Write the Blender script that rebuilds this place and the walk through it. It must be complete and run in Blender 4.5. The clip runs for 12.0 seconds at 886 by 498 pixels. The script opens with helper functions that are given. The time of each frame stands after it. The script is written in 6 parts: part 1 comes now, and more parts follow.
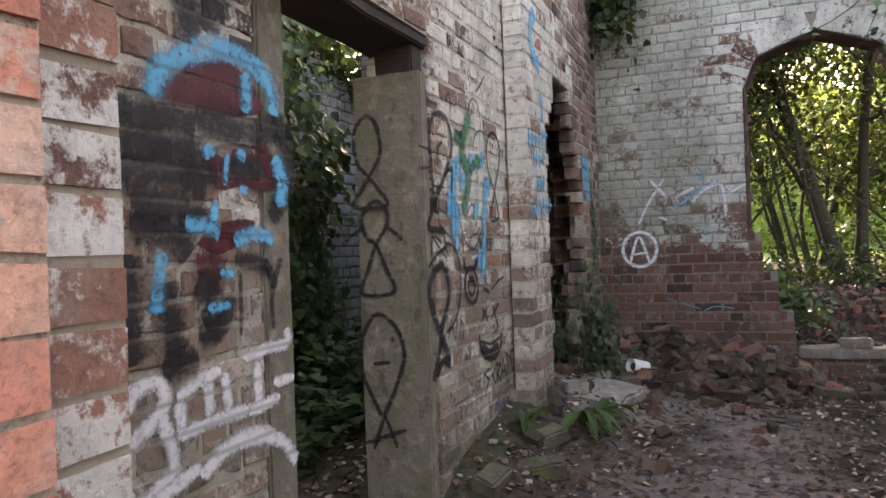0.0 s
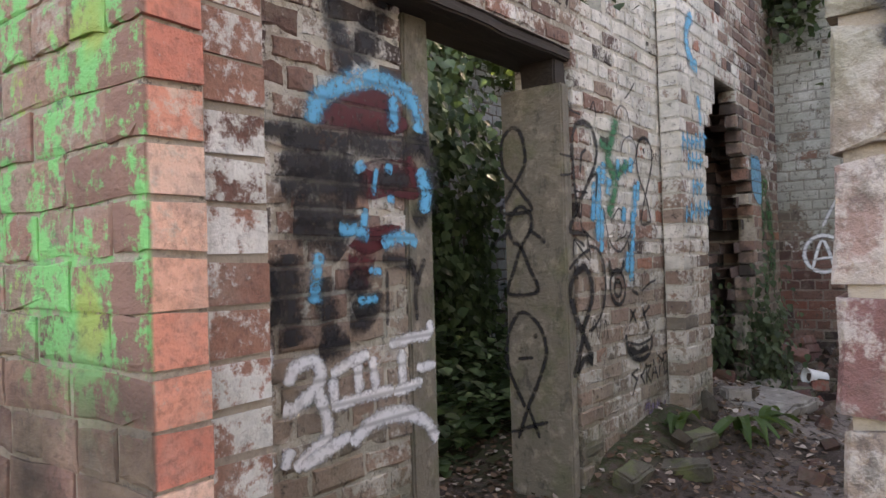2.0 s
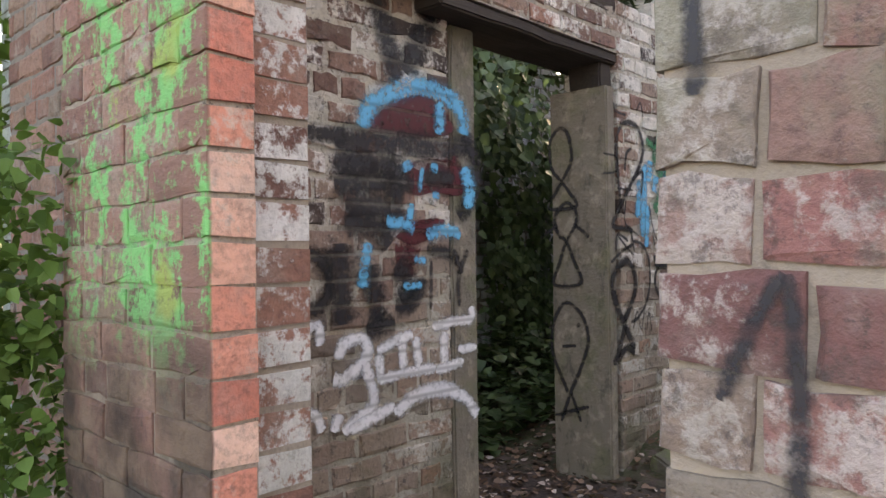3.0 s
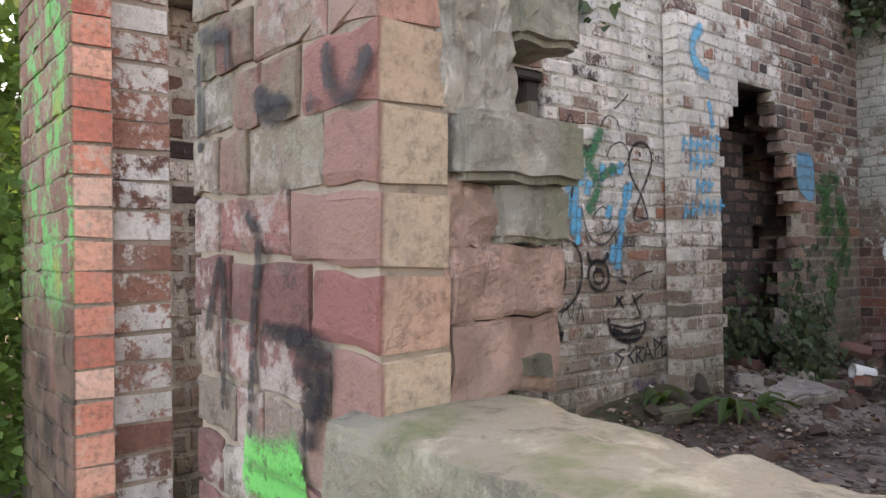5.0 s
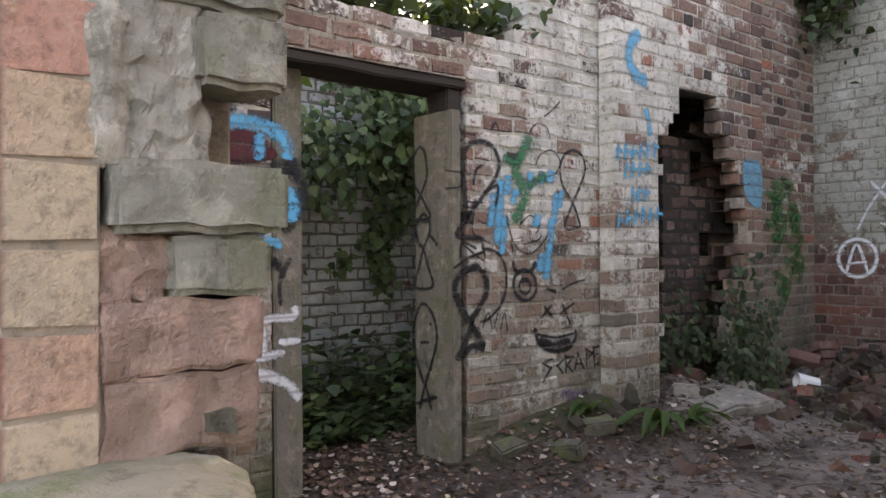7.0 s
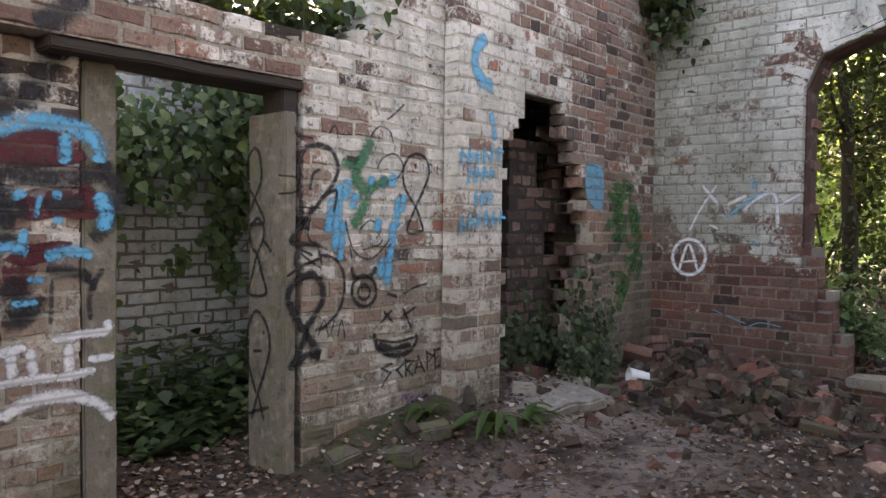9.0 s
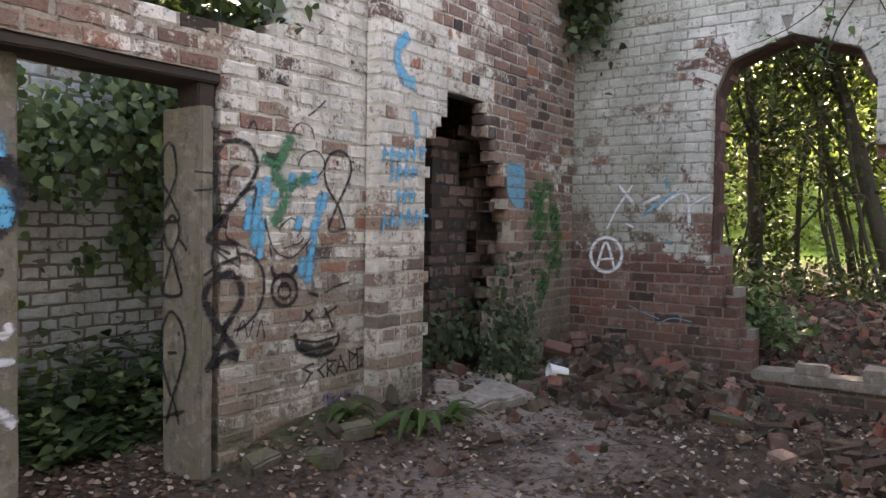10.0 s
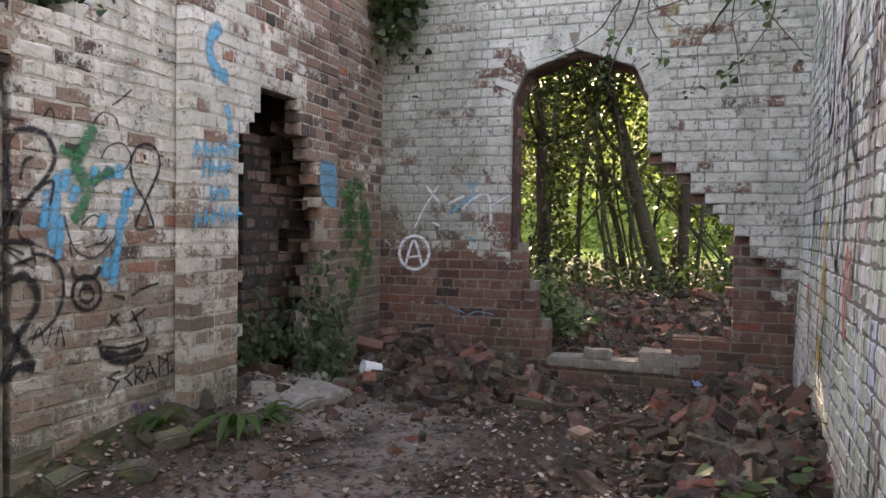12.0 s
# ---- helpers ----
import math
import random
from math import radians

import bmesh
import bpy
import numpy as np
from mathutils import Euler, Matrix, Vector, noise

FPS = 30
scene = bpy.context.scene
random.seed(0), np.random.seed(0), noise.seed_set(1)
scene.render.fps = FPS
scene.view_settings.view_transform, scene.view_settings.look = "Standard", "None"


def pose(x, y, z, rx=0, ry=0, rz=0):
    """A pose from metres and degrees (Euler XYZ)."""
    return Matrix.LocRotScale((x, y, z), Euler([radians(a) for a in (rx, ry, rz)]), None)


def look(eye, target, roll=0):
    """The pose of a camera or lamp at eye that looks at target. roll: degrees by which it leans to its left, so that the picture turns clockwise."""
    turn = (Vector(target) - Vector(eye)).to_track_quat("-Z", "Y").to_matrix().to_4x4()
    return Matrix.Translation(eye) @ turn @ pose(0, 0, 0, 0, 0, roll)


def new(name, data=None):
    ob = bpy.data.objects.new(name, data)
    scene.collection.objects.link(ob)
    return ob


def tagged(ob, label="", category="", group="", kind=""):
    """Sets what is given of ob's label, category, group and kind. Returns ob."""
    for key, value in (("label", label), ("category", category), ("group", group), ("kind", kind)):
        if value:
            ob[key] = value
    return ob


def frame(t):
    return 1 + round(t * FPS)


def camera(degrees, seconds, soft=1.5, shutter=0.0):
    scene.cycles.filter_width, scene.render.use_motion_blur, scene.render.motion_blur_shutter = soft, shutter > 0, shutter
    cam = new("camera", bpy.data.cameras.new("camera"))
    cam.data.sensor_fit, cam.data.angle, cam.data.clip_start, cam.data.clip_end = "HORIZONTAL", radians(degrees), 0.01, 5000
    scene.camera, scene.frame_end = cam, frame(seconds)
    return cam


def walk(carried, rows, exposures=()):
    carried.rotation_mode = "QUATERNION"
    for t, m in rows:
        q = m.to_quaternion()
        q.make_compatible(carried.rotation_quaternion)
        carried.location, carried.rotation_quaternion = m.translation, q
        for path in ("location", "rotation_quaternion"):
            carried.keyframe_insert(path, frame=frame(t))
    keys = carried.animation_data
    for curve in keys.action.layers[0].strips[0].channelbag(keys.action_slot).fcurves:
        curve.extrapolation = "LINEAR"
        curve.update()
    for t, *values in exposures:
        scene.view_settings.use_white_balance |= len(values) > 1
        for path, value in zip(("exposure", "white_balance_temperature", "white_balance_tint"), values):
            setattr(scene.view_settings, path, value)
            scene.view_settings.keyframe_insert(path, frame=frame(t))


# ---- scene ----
cam = camera(61.9, 12.0)
PATH = [
    (0, (0.172, 0.053, 1.097), (-0.585, 1.904, 1.102), -2.1),
    (0.5, (0.22, 0.023, 1.102), (-0.65, 1.824, 1.112), -1.9),
    (1, (0.303, 0.001, 1.095), (-0.671, 1.748, 1.113), -2.0),
    (1.5, (0.374, -0.014, 1.085), (-0.711, 1.666, 1.109), -1.9),
    (2, (0.433, -0.055, 1.086), (-0.76, 1.55, 1.116), -1.7),
    (2.5, (0.519, -0.152, 1.082), (-0.764, 1.382, 1.105), -1.1),
    (4.3, (1.317, -0.094, 1.043), (-0.201, 1.209, 1.068), -0.9),
    (4.5, (1.396, -0.045, 1.044), (-0.136, 1.241, 1.068), -0.9),
    (5, (1.589, 0.082, 1.045), (0.036, 1.342, 1.067), -0.8),
    (5.5, (1.783, 0.16, 1.044), (0.222, 1.409, 1.067), -0.6),
    (6, (1.852, 0.242, 1.056), (0.288, 1.488, 1.076), -0.6),
    (6.5, (1.803, 0.33, 1.066), (0.238, 1.576, 1.083), -0.5),
    (8.5, (1.948, 0.612, 1.296), (0.512, 2.003, 1.227), 0.8),
    (9, (1.927, 0.613, 1.286), (0.598, 2.107, 1.223), 0.7),
    (9.5, (1.934, 0.614, 1.278), (0.687, 2.176, 1.218), 0.7),
    (10, (1.922, 0.623, 1.293), (0.756, 2.246, 1.225), 0.9),
    (10.5, (1.88, 0.611, 1.284), (0.818, 2.304, 1.22), 0.8),
    (11, (1.844, 0.581, 1.281), (0.912, 2.35, 1.218), 0.8),
    (11.5, (1.84, 0.555, 1.274), (1.045, 2.389, 1.215), 0.8),
    (12, (1.816, 0.507, 1.278), (1.14, 2.388, 1.219), 0.9),
]
walk(cam, [(t, look(eye, target, roll)) for t, eye, target, roll in PATH], [(0.0, 3.06, 8900.0, 26.0), (12.0, 3.06, 8900.0, 26.0)])

# ---- world, sun and exposure ----
SUN_AZ, SUN_EL = -14.0, 22.0          # degrees: towards +y turned a little to -x
world = bpy.data.worlds.new("sky_world")
scene.world = world
world.use_nodes = True
wn = world.node_tree
sky = wn.nodes.new("ShaderNodeTexSky")
sky.sky_type, sky.sun_disc = "NISHITA", False
sky.sun_elevation, sky.sun_rotation = radians(SUN_EL), radians(SUN_AZ)
sky.air_density, sky.dust_density = 1.0, 2.5
wn.nodes["Background"].inputs["Strength"].default_value = 0.15
wn.links.new(sky.outputs[0], wn.nodes["Background"].inputs["Color"])
sun_data = bpy.data.lights.new("sun", "SUN")
sun_data.energy, sun_data.angle, sun_data.color = 2.4, radians(0.6), (1.0, 0.93, 0.8)
sun = new("sun", sun_data)
sun_dir = Vector((math.sin(radians(SUN_AZ)) * math.cos(radians(SUN_EL)), math.cos(radians(SUN_AZ)) * math.cos(radians(SUN_EL)), math.sin(radians(SUN_EL))))
sun.matrix_world = look(sun_dir * 40, (0, 0, 0))


# ---- materials ----
class Nodes:
    """A small builder of node materials."""

    def __init__(self, name, roughness=0.9):
        self.mat = bpy.data.materials.new(name)
        self.mat.use_nodes = True
        self.tree = self.mat.node_tree
        self.bsdf = self.tree.nodes["Principled BSDF"]
        self.bsdf.inputs["Roughness"].default_value = roughness
        self.out = self.tree.nodes["Material Output"]

    def node(self, kind, **values):
        n = self.tree.nodes.new(kind)
        for key, value in values.items():
            if key in n.inputs:
                self.put(value, n.inputs[key])
        return n

    def put(self, value, socket):
        if isinstance(value, bpy.types.NodeSocket):
            self.tree.links.new(value, socket)
        else:
            if socket.type == "RGBA" and len(value) == 3:
                value = (*value, 1)
            socket.default_value = value

    def math(self, op, a, b=0.0, c=0.0, clamp=False):
        n = self.tree.nodes.new("ShaderNodeMath")
        n.operation, n.use_clamp = op, clamp
        for i, v in enumerate((a, b, c)):
            self.put(v, n.inputs[i])
        return n.outputs[0]

    def position(self):
        return self.tree.nodes.new("ShaderNodeNewGeometry").outputs["Position"]

    def xyz(self, vector=None):
        n = self.tree.nodes.new("ShaderNodeSeparateXYZ")
        self.put(vector or self.position(), n.inputs[0])
        return n.outputs

    def noise(self, scale, detail=4.0, rough=0.55, stretch=None, shift=0.0):
        n = self.tree.nodes.new("ShaderNodeTexNoise")
        n.inputs["Scale"].default_value, n.inputs["Detail"].default_value, n.inputs["Roughness"].default_value = scale, detail, rough
        m = self.tree.nodes.new("ShaderNodeMapping")
        self.put(self.position(), m.inputs[0])
        m.inputs["Location"].default_value = (shift, shift * 1.7, -shift)
        m.inputs["Scale"].default_value = stretch or (1, 1, 1)
        self.put(m.outputs[0], n.inputs["Vector"])
        return n.outputs["Fac"]

    def ramp(self, fac, stops):
        n = self.tree.nodes.new("ShaderNodeValToRGB")
        while len(n.color_ramp.elements) < len(stops):
            n.color_ramp.elements.new(0.5)
        for e, (p, c) in zip(n.color_ramp.elements, stops):
            e.position, e.color = p, (*c, 1) if len(c) == 3 else c
        self.put(fac, n.inputs[0])
        return n.outputs[0]

    def step(self, value, low, high):
        n = self.tree.nodes.new("ShaderNodeMapRange")
        n.interpolation_type = "SMOOTHSTEP"
        self.put(value, n.inputs["Value"])
        n.inputs["From Min"].default_value, n.inputs["From Max"].default_value = low, high
        return n.outputs["Result"]

    def band(self, value, low, high, soft):
        return self.math("MULTIPLY", self.step(value, low - soft, low + soft), self.math("SUBTRACT", 1.0, self.step(value, high - soft, high + soft)))

    def mix(self, fac, a, b, kind="MIX"):
        n = self.tree.nodes.new("ShaderNodeMix")
        n.data_type, n.blend_type = "RGBA", kind
        self.put(fac, n.inputs[0])
        self.put(a, n.inputs[6])
        self.put(b, n.inputs[7])
        return n.outputs[2]

    def rand(self):
        """One random number for each piece, be it an object or an island of a joined mesh."""
        a = self.tree.nodes.new("ShaderNodeObjectInfo").outputs["Random"]
        b = self.tree.nodes.new("ShaderNodeNewGeometry").outputs["Random Per Island"]
        return self.math("FRACT", self.math("ADD", self.math("MULTIPLY", a, 7.31), b))

    def bump(self, height, strength=0.5, distance=0.01):
        n = self.tree.nodes.new("ShaderNodeBump")
        n.inputs["Strength"].default_value, n.inputs["Distance"].default_value = strength, distance
        self.put(height, n.inputs["Height"])
        self.put(n.outputs[0], self.bsdf.inputs["Normal"])

    def done(self, colour):
        self.put(colour, self.bsdf.inputs["Base Color"])
        return self.mat


DARK_BRICK = [(0.0, (0.06, 0.045, 0.04)), (0.15, (0.16, 0.095, 0.076)), (0.5, (0.29, 0.165, 0.125)), (0.75, (0.33, 0.24, 0.185)), (0.96, (0.34, 0.175, 0.125)), (1.0, (0.46, 0.17, 0.1))]


def brick_surface(name, ramp, wash, wash_colour, region, algae=0.5, seed=0.0, extra=None, luck=0.75, pitted=0.75):
    """Bricks that vary one by one, with flaking wash where region() says so, and algae low down."""
    n = Nodes(name, 0.92)
    r = n.rand()
    base = n.ramp(r, ramp)
    grain = n.noise(60, 5, 0.65, shift=seed)
    blotch = n.noise(7, 5, 0.6, shift=seed + 3)
    base = n.mix(n.math("MULTIPLY", n.step(grain, 0.42, 0.75), 0.45), base, (0.05, 0.035, 0.03))
    base = n.mix(n.math("MULTIPLY", n.step(blotch, 0.5, 0.72), 0.35), base, (0.36, 0.3, 0.25))
    x, y, z = n.xyz()
    large = n.noise(1.6, 5, 0.65, shift=seed + 8)
    middle = n.noise(6.5, 6, 0.7, shift=seed + 13)
    fine = n.noise(34, 6, 0.75, shift=seed + 5)
    # wash: by region, broken by noise at three scales and a little by each brick's own luck
    v = n.math("ADD", region(n, x, y, z), n.math("MULTIPLY", n.math("SUBTRACT", large, 0.5), 1.5))
    v = n.math("ADD", v, n.math("MULTIPLY", n.math("SUBTRACT", middle, 0.5), 2.1))
    v = n.math("ADD", v, n.math("MULTIPLY", n.math("SUBTRACT", fine, 0.5), 2.0))
    r2 = n.math("FRACT", n.math("MULTIPLY", r, 17.3))
    v = n.math("ADD", v, n.math("MULTIPLY", n.math("SUBTRACT", n.math("POWER", r2, 0.4), 0.72), luck))
    white = n.math("MULTIPLY", n.step(v, 0.26, 0.6), wash)
    tone = n.mix(n.step(n.noise(3.4, 6, 0.7, shift=seed + 11), 0.3, 0.7), wash_colour, [c * k for c, k in zip(wash_colour, (0.58, 0.6, 0.56))])
    tone = n.mix(n.math("MULTIPLY", n.step(fine, 0.5, 0.68), 0.4), tone, [c * 0.5 for c in wash_colour])
    colour = n.mix(white, base, tone)
    if extra:
        colour = extra(n, colour, x, y, z, fine, blotch)
    green = n.math("MULTIPLY", n.math("SUBTRACT", 1.0, n.step(z, 0.0, 0.75)), n.step(n.noise(4, 5, 0.6, shift=seed + 21), 0.4, 0.65))
    colour = n.mix(n.math("MULTIPLY", green, algae), colour, (0.07, 0.075, 0.035))
    pits = n.math("MULTIPLY", n.step(n.noise(26, 7, 0.8, shift=seed + 41), 0.54, 0.63), pitted)
    colour = n.mix(pits, colour, (0.055, 0.045, 0.04))
    soot = n.noise(2.6, 6, 0.7, stretch=(1, 1, 0.35), shift=seed + 31)
    colour = n.mix(n.math("MULTIPLY", n.step(soot, 0.52, 0.78), 0.5), colour, (0.045, 0.04, 0.036))
    n.bump(n.math("ADD", n.math("MULTIPLY", grain, 0.7), n.math("ADD", fine, n.math("MULTIPLY", middle, 1.2))), 0.8, 0.009)
    return n.done(colour)


def w_region(n, x, y, z):
    """Whitest right of the doorway and on the breast, bare and brown over the doorway and by the corner."""
    up = n.math("MULTIPLY", n.step(z, 0.7, 1.6), 0.2)
    far = n.math("MULTIPLY", n.math("MULTIPLY", n.band(y, 2.95, 4.4, 0.25), n.step(z, 1.1, 1.7)), 0.6)
    bare = n.math("MULTIPLY", n.math("MULTIPLY", n.step(z, 1.85, 2.0), n.math("SUBTRACT", 1.0, n.step(y, 2.9, 3.3))), -0.25)
    corner = n.math("MULTIPLY", n.step(y, 4.3, 5.3), -0.5)
    near = n.math("MULTIPLY", n.math("SUBTRACT", 1.0, n.step(y, 1.6, 2.3)), -0.12)
    return n.math("ADD", n.math("ADD", n.math("ADD", up, far), n.math("ADD", bare, corner)), n.math("ADD", near, 0.22))


def back_region(n, x, y, z):
    return n.math("ADD", n.math("MULTIPLY", n.step(n.math("ADD", n.math("ADD", z, n.math("MULTIPLY", x, 0.12)), n.math("MULTIPLY", n.math("SUBTRACT", n.noise(2.2, 5, 0.7, shift=81), 0.5), 1.1)), 0.85, 1.5), 1.1), -0.25)


def plain_region(level):
    return lambda n, x, y, z: n.math("ADD", level, 0.0)


def green_paint(n, colour, x, y, z, fine, blotch):
    runs = n.noise(6.5, 5, 0.65, stretch=(1, 1, 0.4), shift=2.0)
    outer = n.math("SUBTRACT", 1.0, n.step(y, 0.558, 0.566))
    area = n.math("MULTIPLY", outer, n.math("MULTIPLY", n.band(z, 0.88, 2.3, 0.12), n.band(x, -1.24, -0.5, 0.04)))
    m = n.step(n.math("ADD", n.math("MULTIPLY", runs, 1.2), n.math("MULTIPLY", fine, 0.9)), 1.02, 1.16)
    m = n.math("MULTIPLY", m, area)
    lime = n.step(n.noise(5, 3, 0.5, shift=9), 0.58, 0.7)
    paint = n.mix(lime, (0.15, 0.52, 0.17), (0.3, 0.4, 0.1))
    colour = n.mix(n.math("MULTIPLY", m, 0.92), colour, paint)
    low = n.math("MULTIPLY", n.math("SUBTRACT", 1.0, n.step(z, 0.75, 1.05)), n.step(n.noise(3, 4, 0.6, stretch=(1, 1, 0.4), shift=5), 0.3, 0.5))
    low = n.math("MULTIPLY", low, outer)
    return n.mix(n.math("MULTIPLY", low, 0.85), colour, n.mix(n.step(blotch, 0.35, 0.65), (0.016, 0.014, 0.011), (0.15, 0.105, 0.07)))


def orange_front(n, colour, x, y, z, fine, blotch):
    """The corner bricks are orange in the jamb, browner and painted on the outer face."""
    face = n.math("SUBTRACT", 1.0, n.step(y, 0.553, 0.562))
    colour = n.mix(face, colour, n.mix(blotch, (0.2, 0.11, 0.085), (0.33, 0.17, 0.13)))
    painted = green_paint(n, colour, x, y, z, fine, blotch)
    return n.mix(face, colour, painted)


def buff_front(n, colour, x, y, z, fine, blotch):
    face = n.math("SUBTRACT", 1.0, n.step(y, 0.553, 0.562))
    return n.mix(face, colour, n.mix(n.rand(), (0.28, 0.11, 0.095), (0.33, 0.22, 0.175)))


def dark_hole(n, colour, x, y, z, fine, blotch):
    """Black blotches on the bricks that the broken flue laid bare."""
    low = n.math("SUBTRACT", 1.0, n.step(n.math("ADD", z, n.math("MULTIPLY", n.math("SUBTRACT", n.noise(2.3, 5, 0.65, shift=51), 0.5), 1.6)), 0.65, 1.35))
    film = n.mix(n.noise(9, 6, 0.7, shift=53), (0.2, 0.17, 0.125), (0.42, 0.37, 0.29))
    colour = n.mix(n.math("MULTIPLY", low, 0.45), colour, film)
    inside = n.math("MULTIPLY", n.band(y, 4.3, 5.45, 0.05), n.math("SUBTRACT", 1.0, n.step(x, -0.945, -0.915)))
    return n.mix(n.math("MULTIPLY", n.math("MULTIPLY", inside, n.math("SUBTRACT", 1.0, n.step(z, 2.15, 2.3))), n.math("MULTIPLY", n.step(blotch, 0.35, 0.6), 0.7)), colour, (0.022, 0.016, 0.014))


def pier_grime(n, colour, x, y, z, fine, blotch):
    """Green-grey weathering that runs down the pier."""
    lichen = n.math("MULTIPLY", n.step(z, 1.08, 1.2), n.step(n.noise(4, 5, 0.65, shift=65), 0.4, 0.55))
    colour = n.mix(n.math("MULTIPLY", lichen, 0.6), colour, (0.23, 0.22, 0.15))
    runs = n.noise(5, 6, 0.7, stretch=(1, 1, 0.3), shift=61)
    colour = n.mix(n.math("MULTIPLY", n.step(runs, 0.5, 0.64), 0.5), colour, (0.19, 0.185, 0.13))
    return n.mix(n.math("MULTIPLY", n.step(n.noise(12, 6, 0.75, shift=63), 0.55, 0.66), 0.55), colour, (0.08, 0.06, 0.05))


def back_stains(n, colour, x, y, z, fine, blotch):
    """Damp green-grey on the window wall's corner and yellow lichen higher up."""
    damp = n.noise(1.7, 6, 0.7, stretch=(1, 1, 0.5), shift=71)
    corner = n.math("MULTIPLY", n.math("SUBTRACT", 1.0, n.step(x, -0.7, 0.5)), 0.2)
    colour = n.mix(n.math("MULTIPLY", n.math("MULTIPLY", n.step(z, 1.0, 1.3), n.step(n.math("ADD", damp, corner), 0.48, 0.68)), 0.5), colour, (0.17, 0.165, 0.125))
    lichen = n.math("MULTIPLY", n.step(n.noise(5, 6, 0.7, shift=73), 0.55, 0.66), n.math("MULTIPLY", n.step(z, 2.4, 2.9), n.step(x, 0.8, 1.3)))
    return n.mix(n.math("MULTIPLY", lichen, 0.6), colour, (0.33, 0.26, 0.1))


def streaked(n, colour, x, y, z, fine, blotch):
    runs = n.noise(14, 5, 0.65, stretch=(1, 1, 0.1), shift=4)
    hue = n.noise(4.5, 4, 0.6, stretch=(1, 1, 0.3), shift=7)
    paint = n.ramp(hue, [(0.28, (0.4, 0.52, 0.66)), (0.38, (0.8, 0.82, 0.86)), (0.46, (0.52, 0.6, 0.4)), (0.54, (0.8, 0.8, 0.78)), (0.61, (0.6, 0.45, 0.4)), (0.68, (0.45, 0.55, 0.5)), (0.76, (0.7, 0.72, 0.8))])
    area = n.step(z, -0.1, 0.5)
    colour = n.mix(n.math("MULTIPLY", n.math("MULTIPLY", n.step(runs, 0.3, 0.44), area), 0.9), colour, paint)
    dark = n.noise(17, 4, 0.6, stretch=(1, 1, 0.08), shift=14)
    return n.mix(n.math("MULTIPLY", n.step(dark, 0.57, 0.63), 0.85), colour, (0.03, 0.03, 0.035))


M_W = brick_surface("washed_brick", [(p, (c[0] * 0.98, c[1] * 0.96, c[2] * 0.96)) for p, c in DARK_BRICK], 0.95, (0.9, 0.84, 0.77), w_region, 0.95, 1.0, dark_hole, 1.4)
M_BACK = brick_surface("pale_washed_brick", [(p, (c[0] * 0.56, c[1] * 0.43, c[2] * 0.42)) for p, c in DARK_BRICK], 0.93, (0.66, 0.65, 0.6), back_region, 0.5, 6.0, back_stains, 0.9)
FRONT_RAMP = [(0.0, (0.16, 0.085, 0.07)), (0.3, (0.3, 0.15, 0.115)), (0.6, (0.36, 0.2, 0.15)), (1.0, (0.27, 0.19, 0.14))]
M_FRONT = brick_surface("front_brick", FRONT_RAMP, 0.55, (0.5, 0.42, 0.36), plain_region(0.12), 0.8, 12.0, green_paint, pitted=0.4)
M_PIER = brick_surface("pier_brick", [(0.0, (0.17, 0.075, 0.066)), (0.3, (0.26, 0.118, 0.1)), (0.5, (0.3, 0.19, 0.16)), (0.68, (0.22, 0.19, 0.145)), (0.82, (0.29, 0.115, 0.1)), (1.0, (0.36, 0.22, 0.185))], 0.7, (0.6, 0.52, 0.47), plain_region(0.2), 0.4, 15.0, pier_grime, pitted=0.55)
M_ORANGE = brick_surface("orange_brick", [(0.0, (0.5, 0.15, 0.1)), (0.3, (0.66, 0.22, 0.15)), (0.6, (0.76, 0.34, 0.23)), (1.0, (0.8, 0.52, 0.4))], 0.7, (0.76, 0.6, 0.5), plain_region(0.04), 0.2, 18.0, orange_front, pitted=0.22)
M_BUFF = brick_surface("buff_quoin", [(0.0, (0.55, 0.33, 0.24)), (0.35, (0.56, 0.45, 0.32)), (0.7, (0.55, 0.4, 0.29)), (1.0, (0.55, 0.25, 0.2))], 0.7, (0.72, 0.66, 0.48), plain_region(0.1), 0.4, 22.0, buff_front, pitted=0.3)
M_JAMB = brick_surface("flaking_white_brick", [(0.0, (0.17, 0.08, 0.06)), (0.5, (0.3, 0.14, 0.1)), (1.0, (0.36, 0.17, 0.12))], 0.95, (0.8, 0.76, 0.72), plain_region(0.38), 0.3, 27.0, None, 1.3, 0.3)
M_RIGHT = brick_surface("painted_streaked_brick", DARK_BRICK, 0.7, (0.6, 0.6, 0.55), plain_region(0.3), 0.4, 31.0, streaked, pitted=0.4)
M_BEYOND = brick_surface("blue_white_brick", DARK_BRICK, 0.97, (0.82, 0.87, 0.9), plain_region(0.95), 0.3, 35.0, pitted=0.4)
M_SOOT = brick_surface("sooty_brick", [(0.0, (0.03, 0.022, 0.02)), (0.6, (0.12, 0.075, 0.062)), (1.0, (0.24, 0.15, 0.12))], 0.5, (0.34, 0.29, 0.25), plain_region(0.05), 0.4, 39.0)
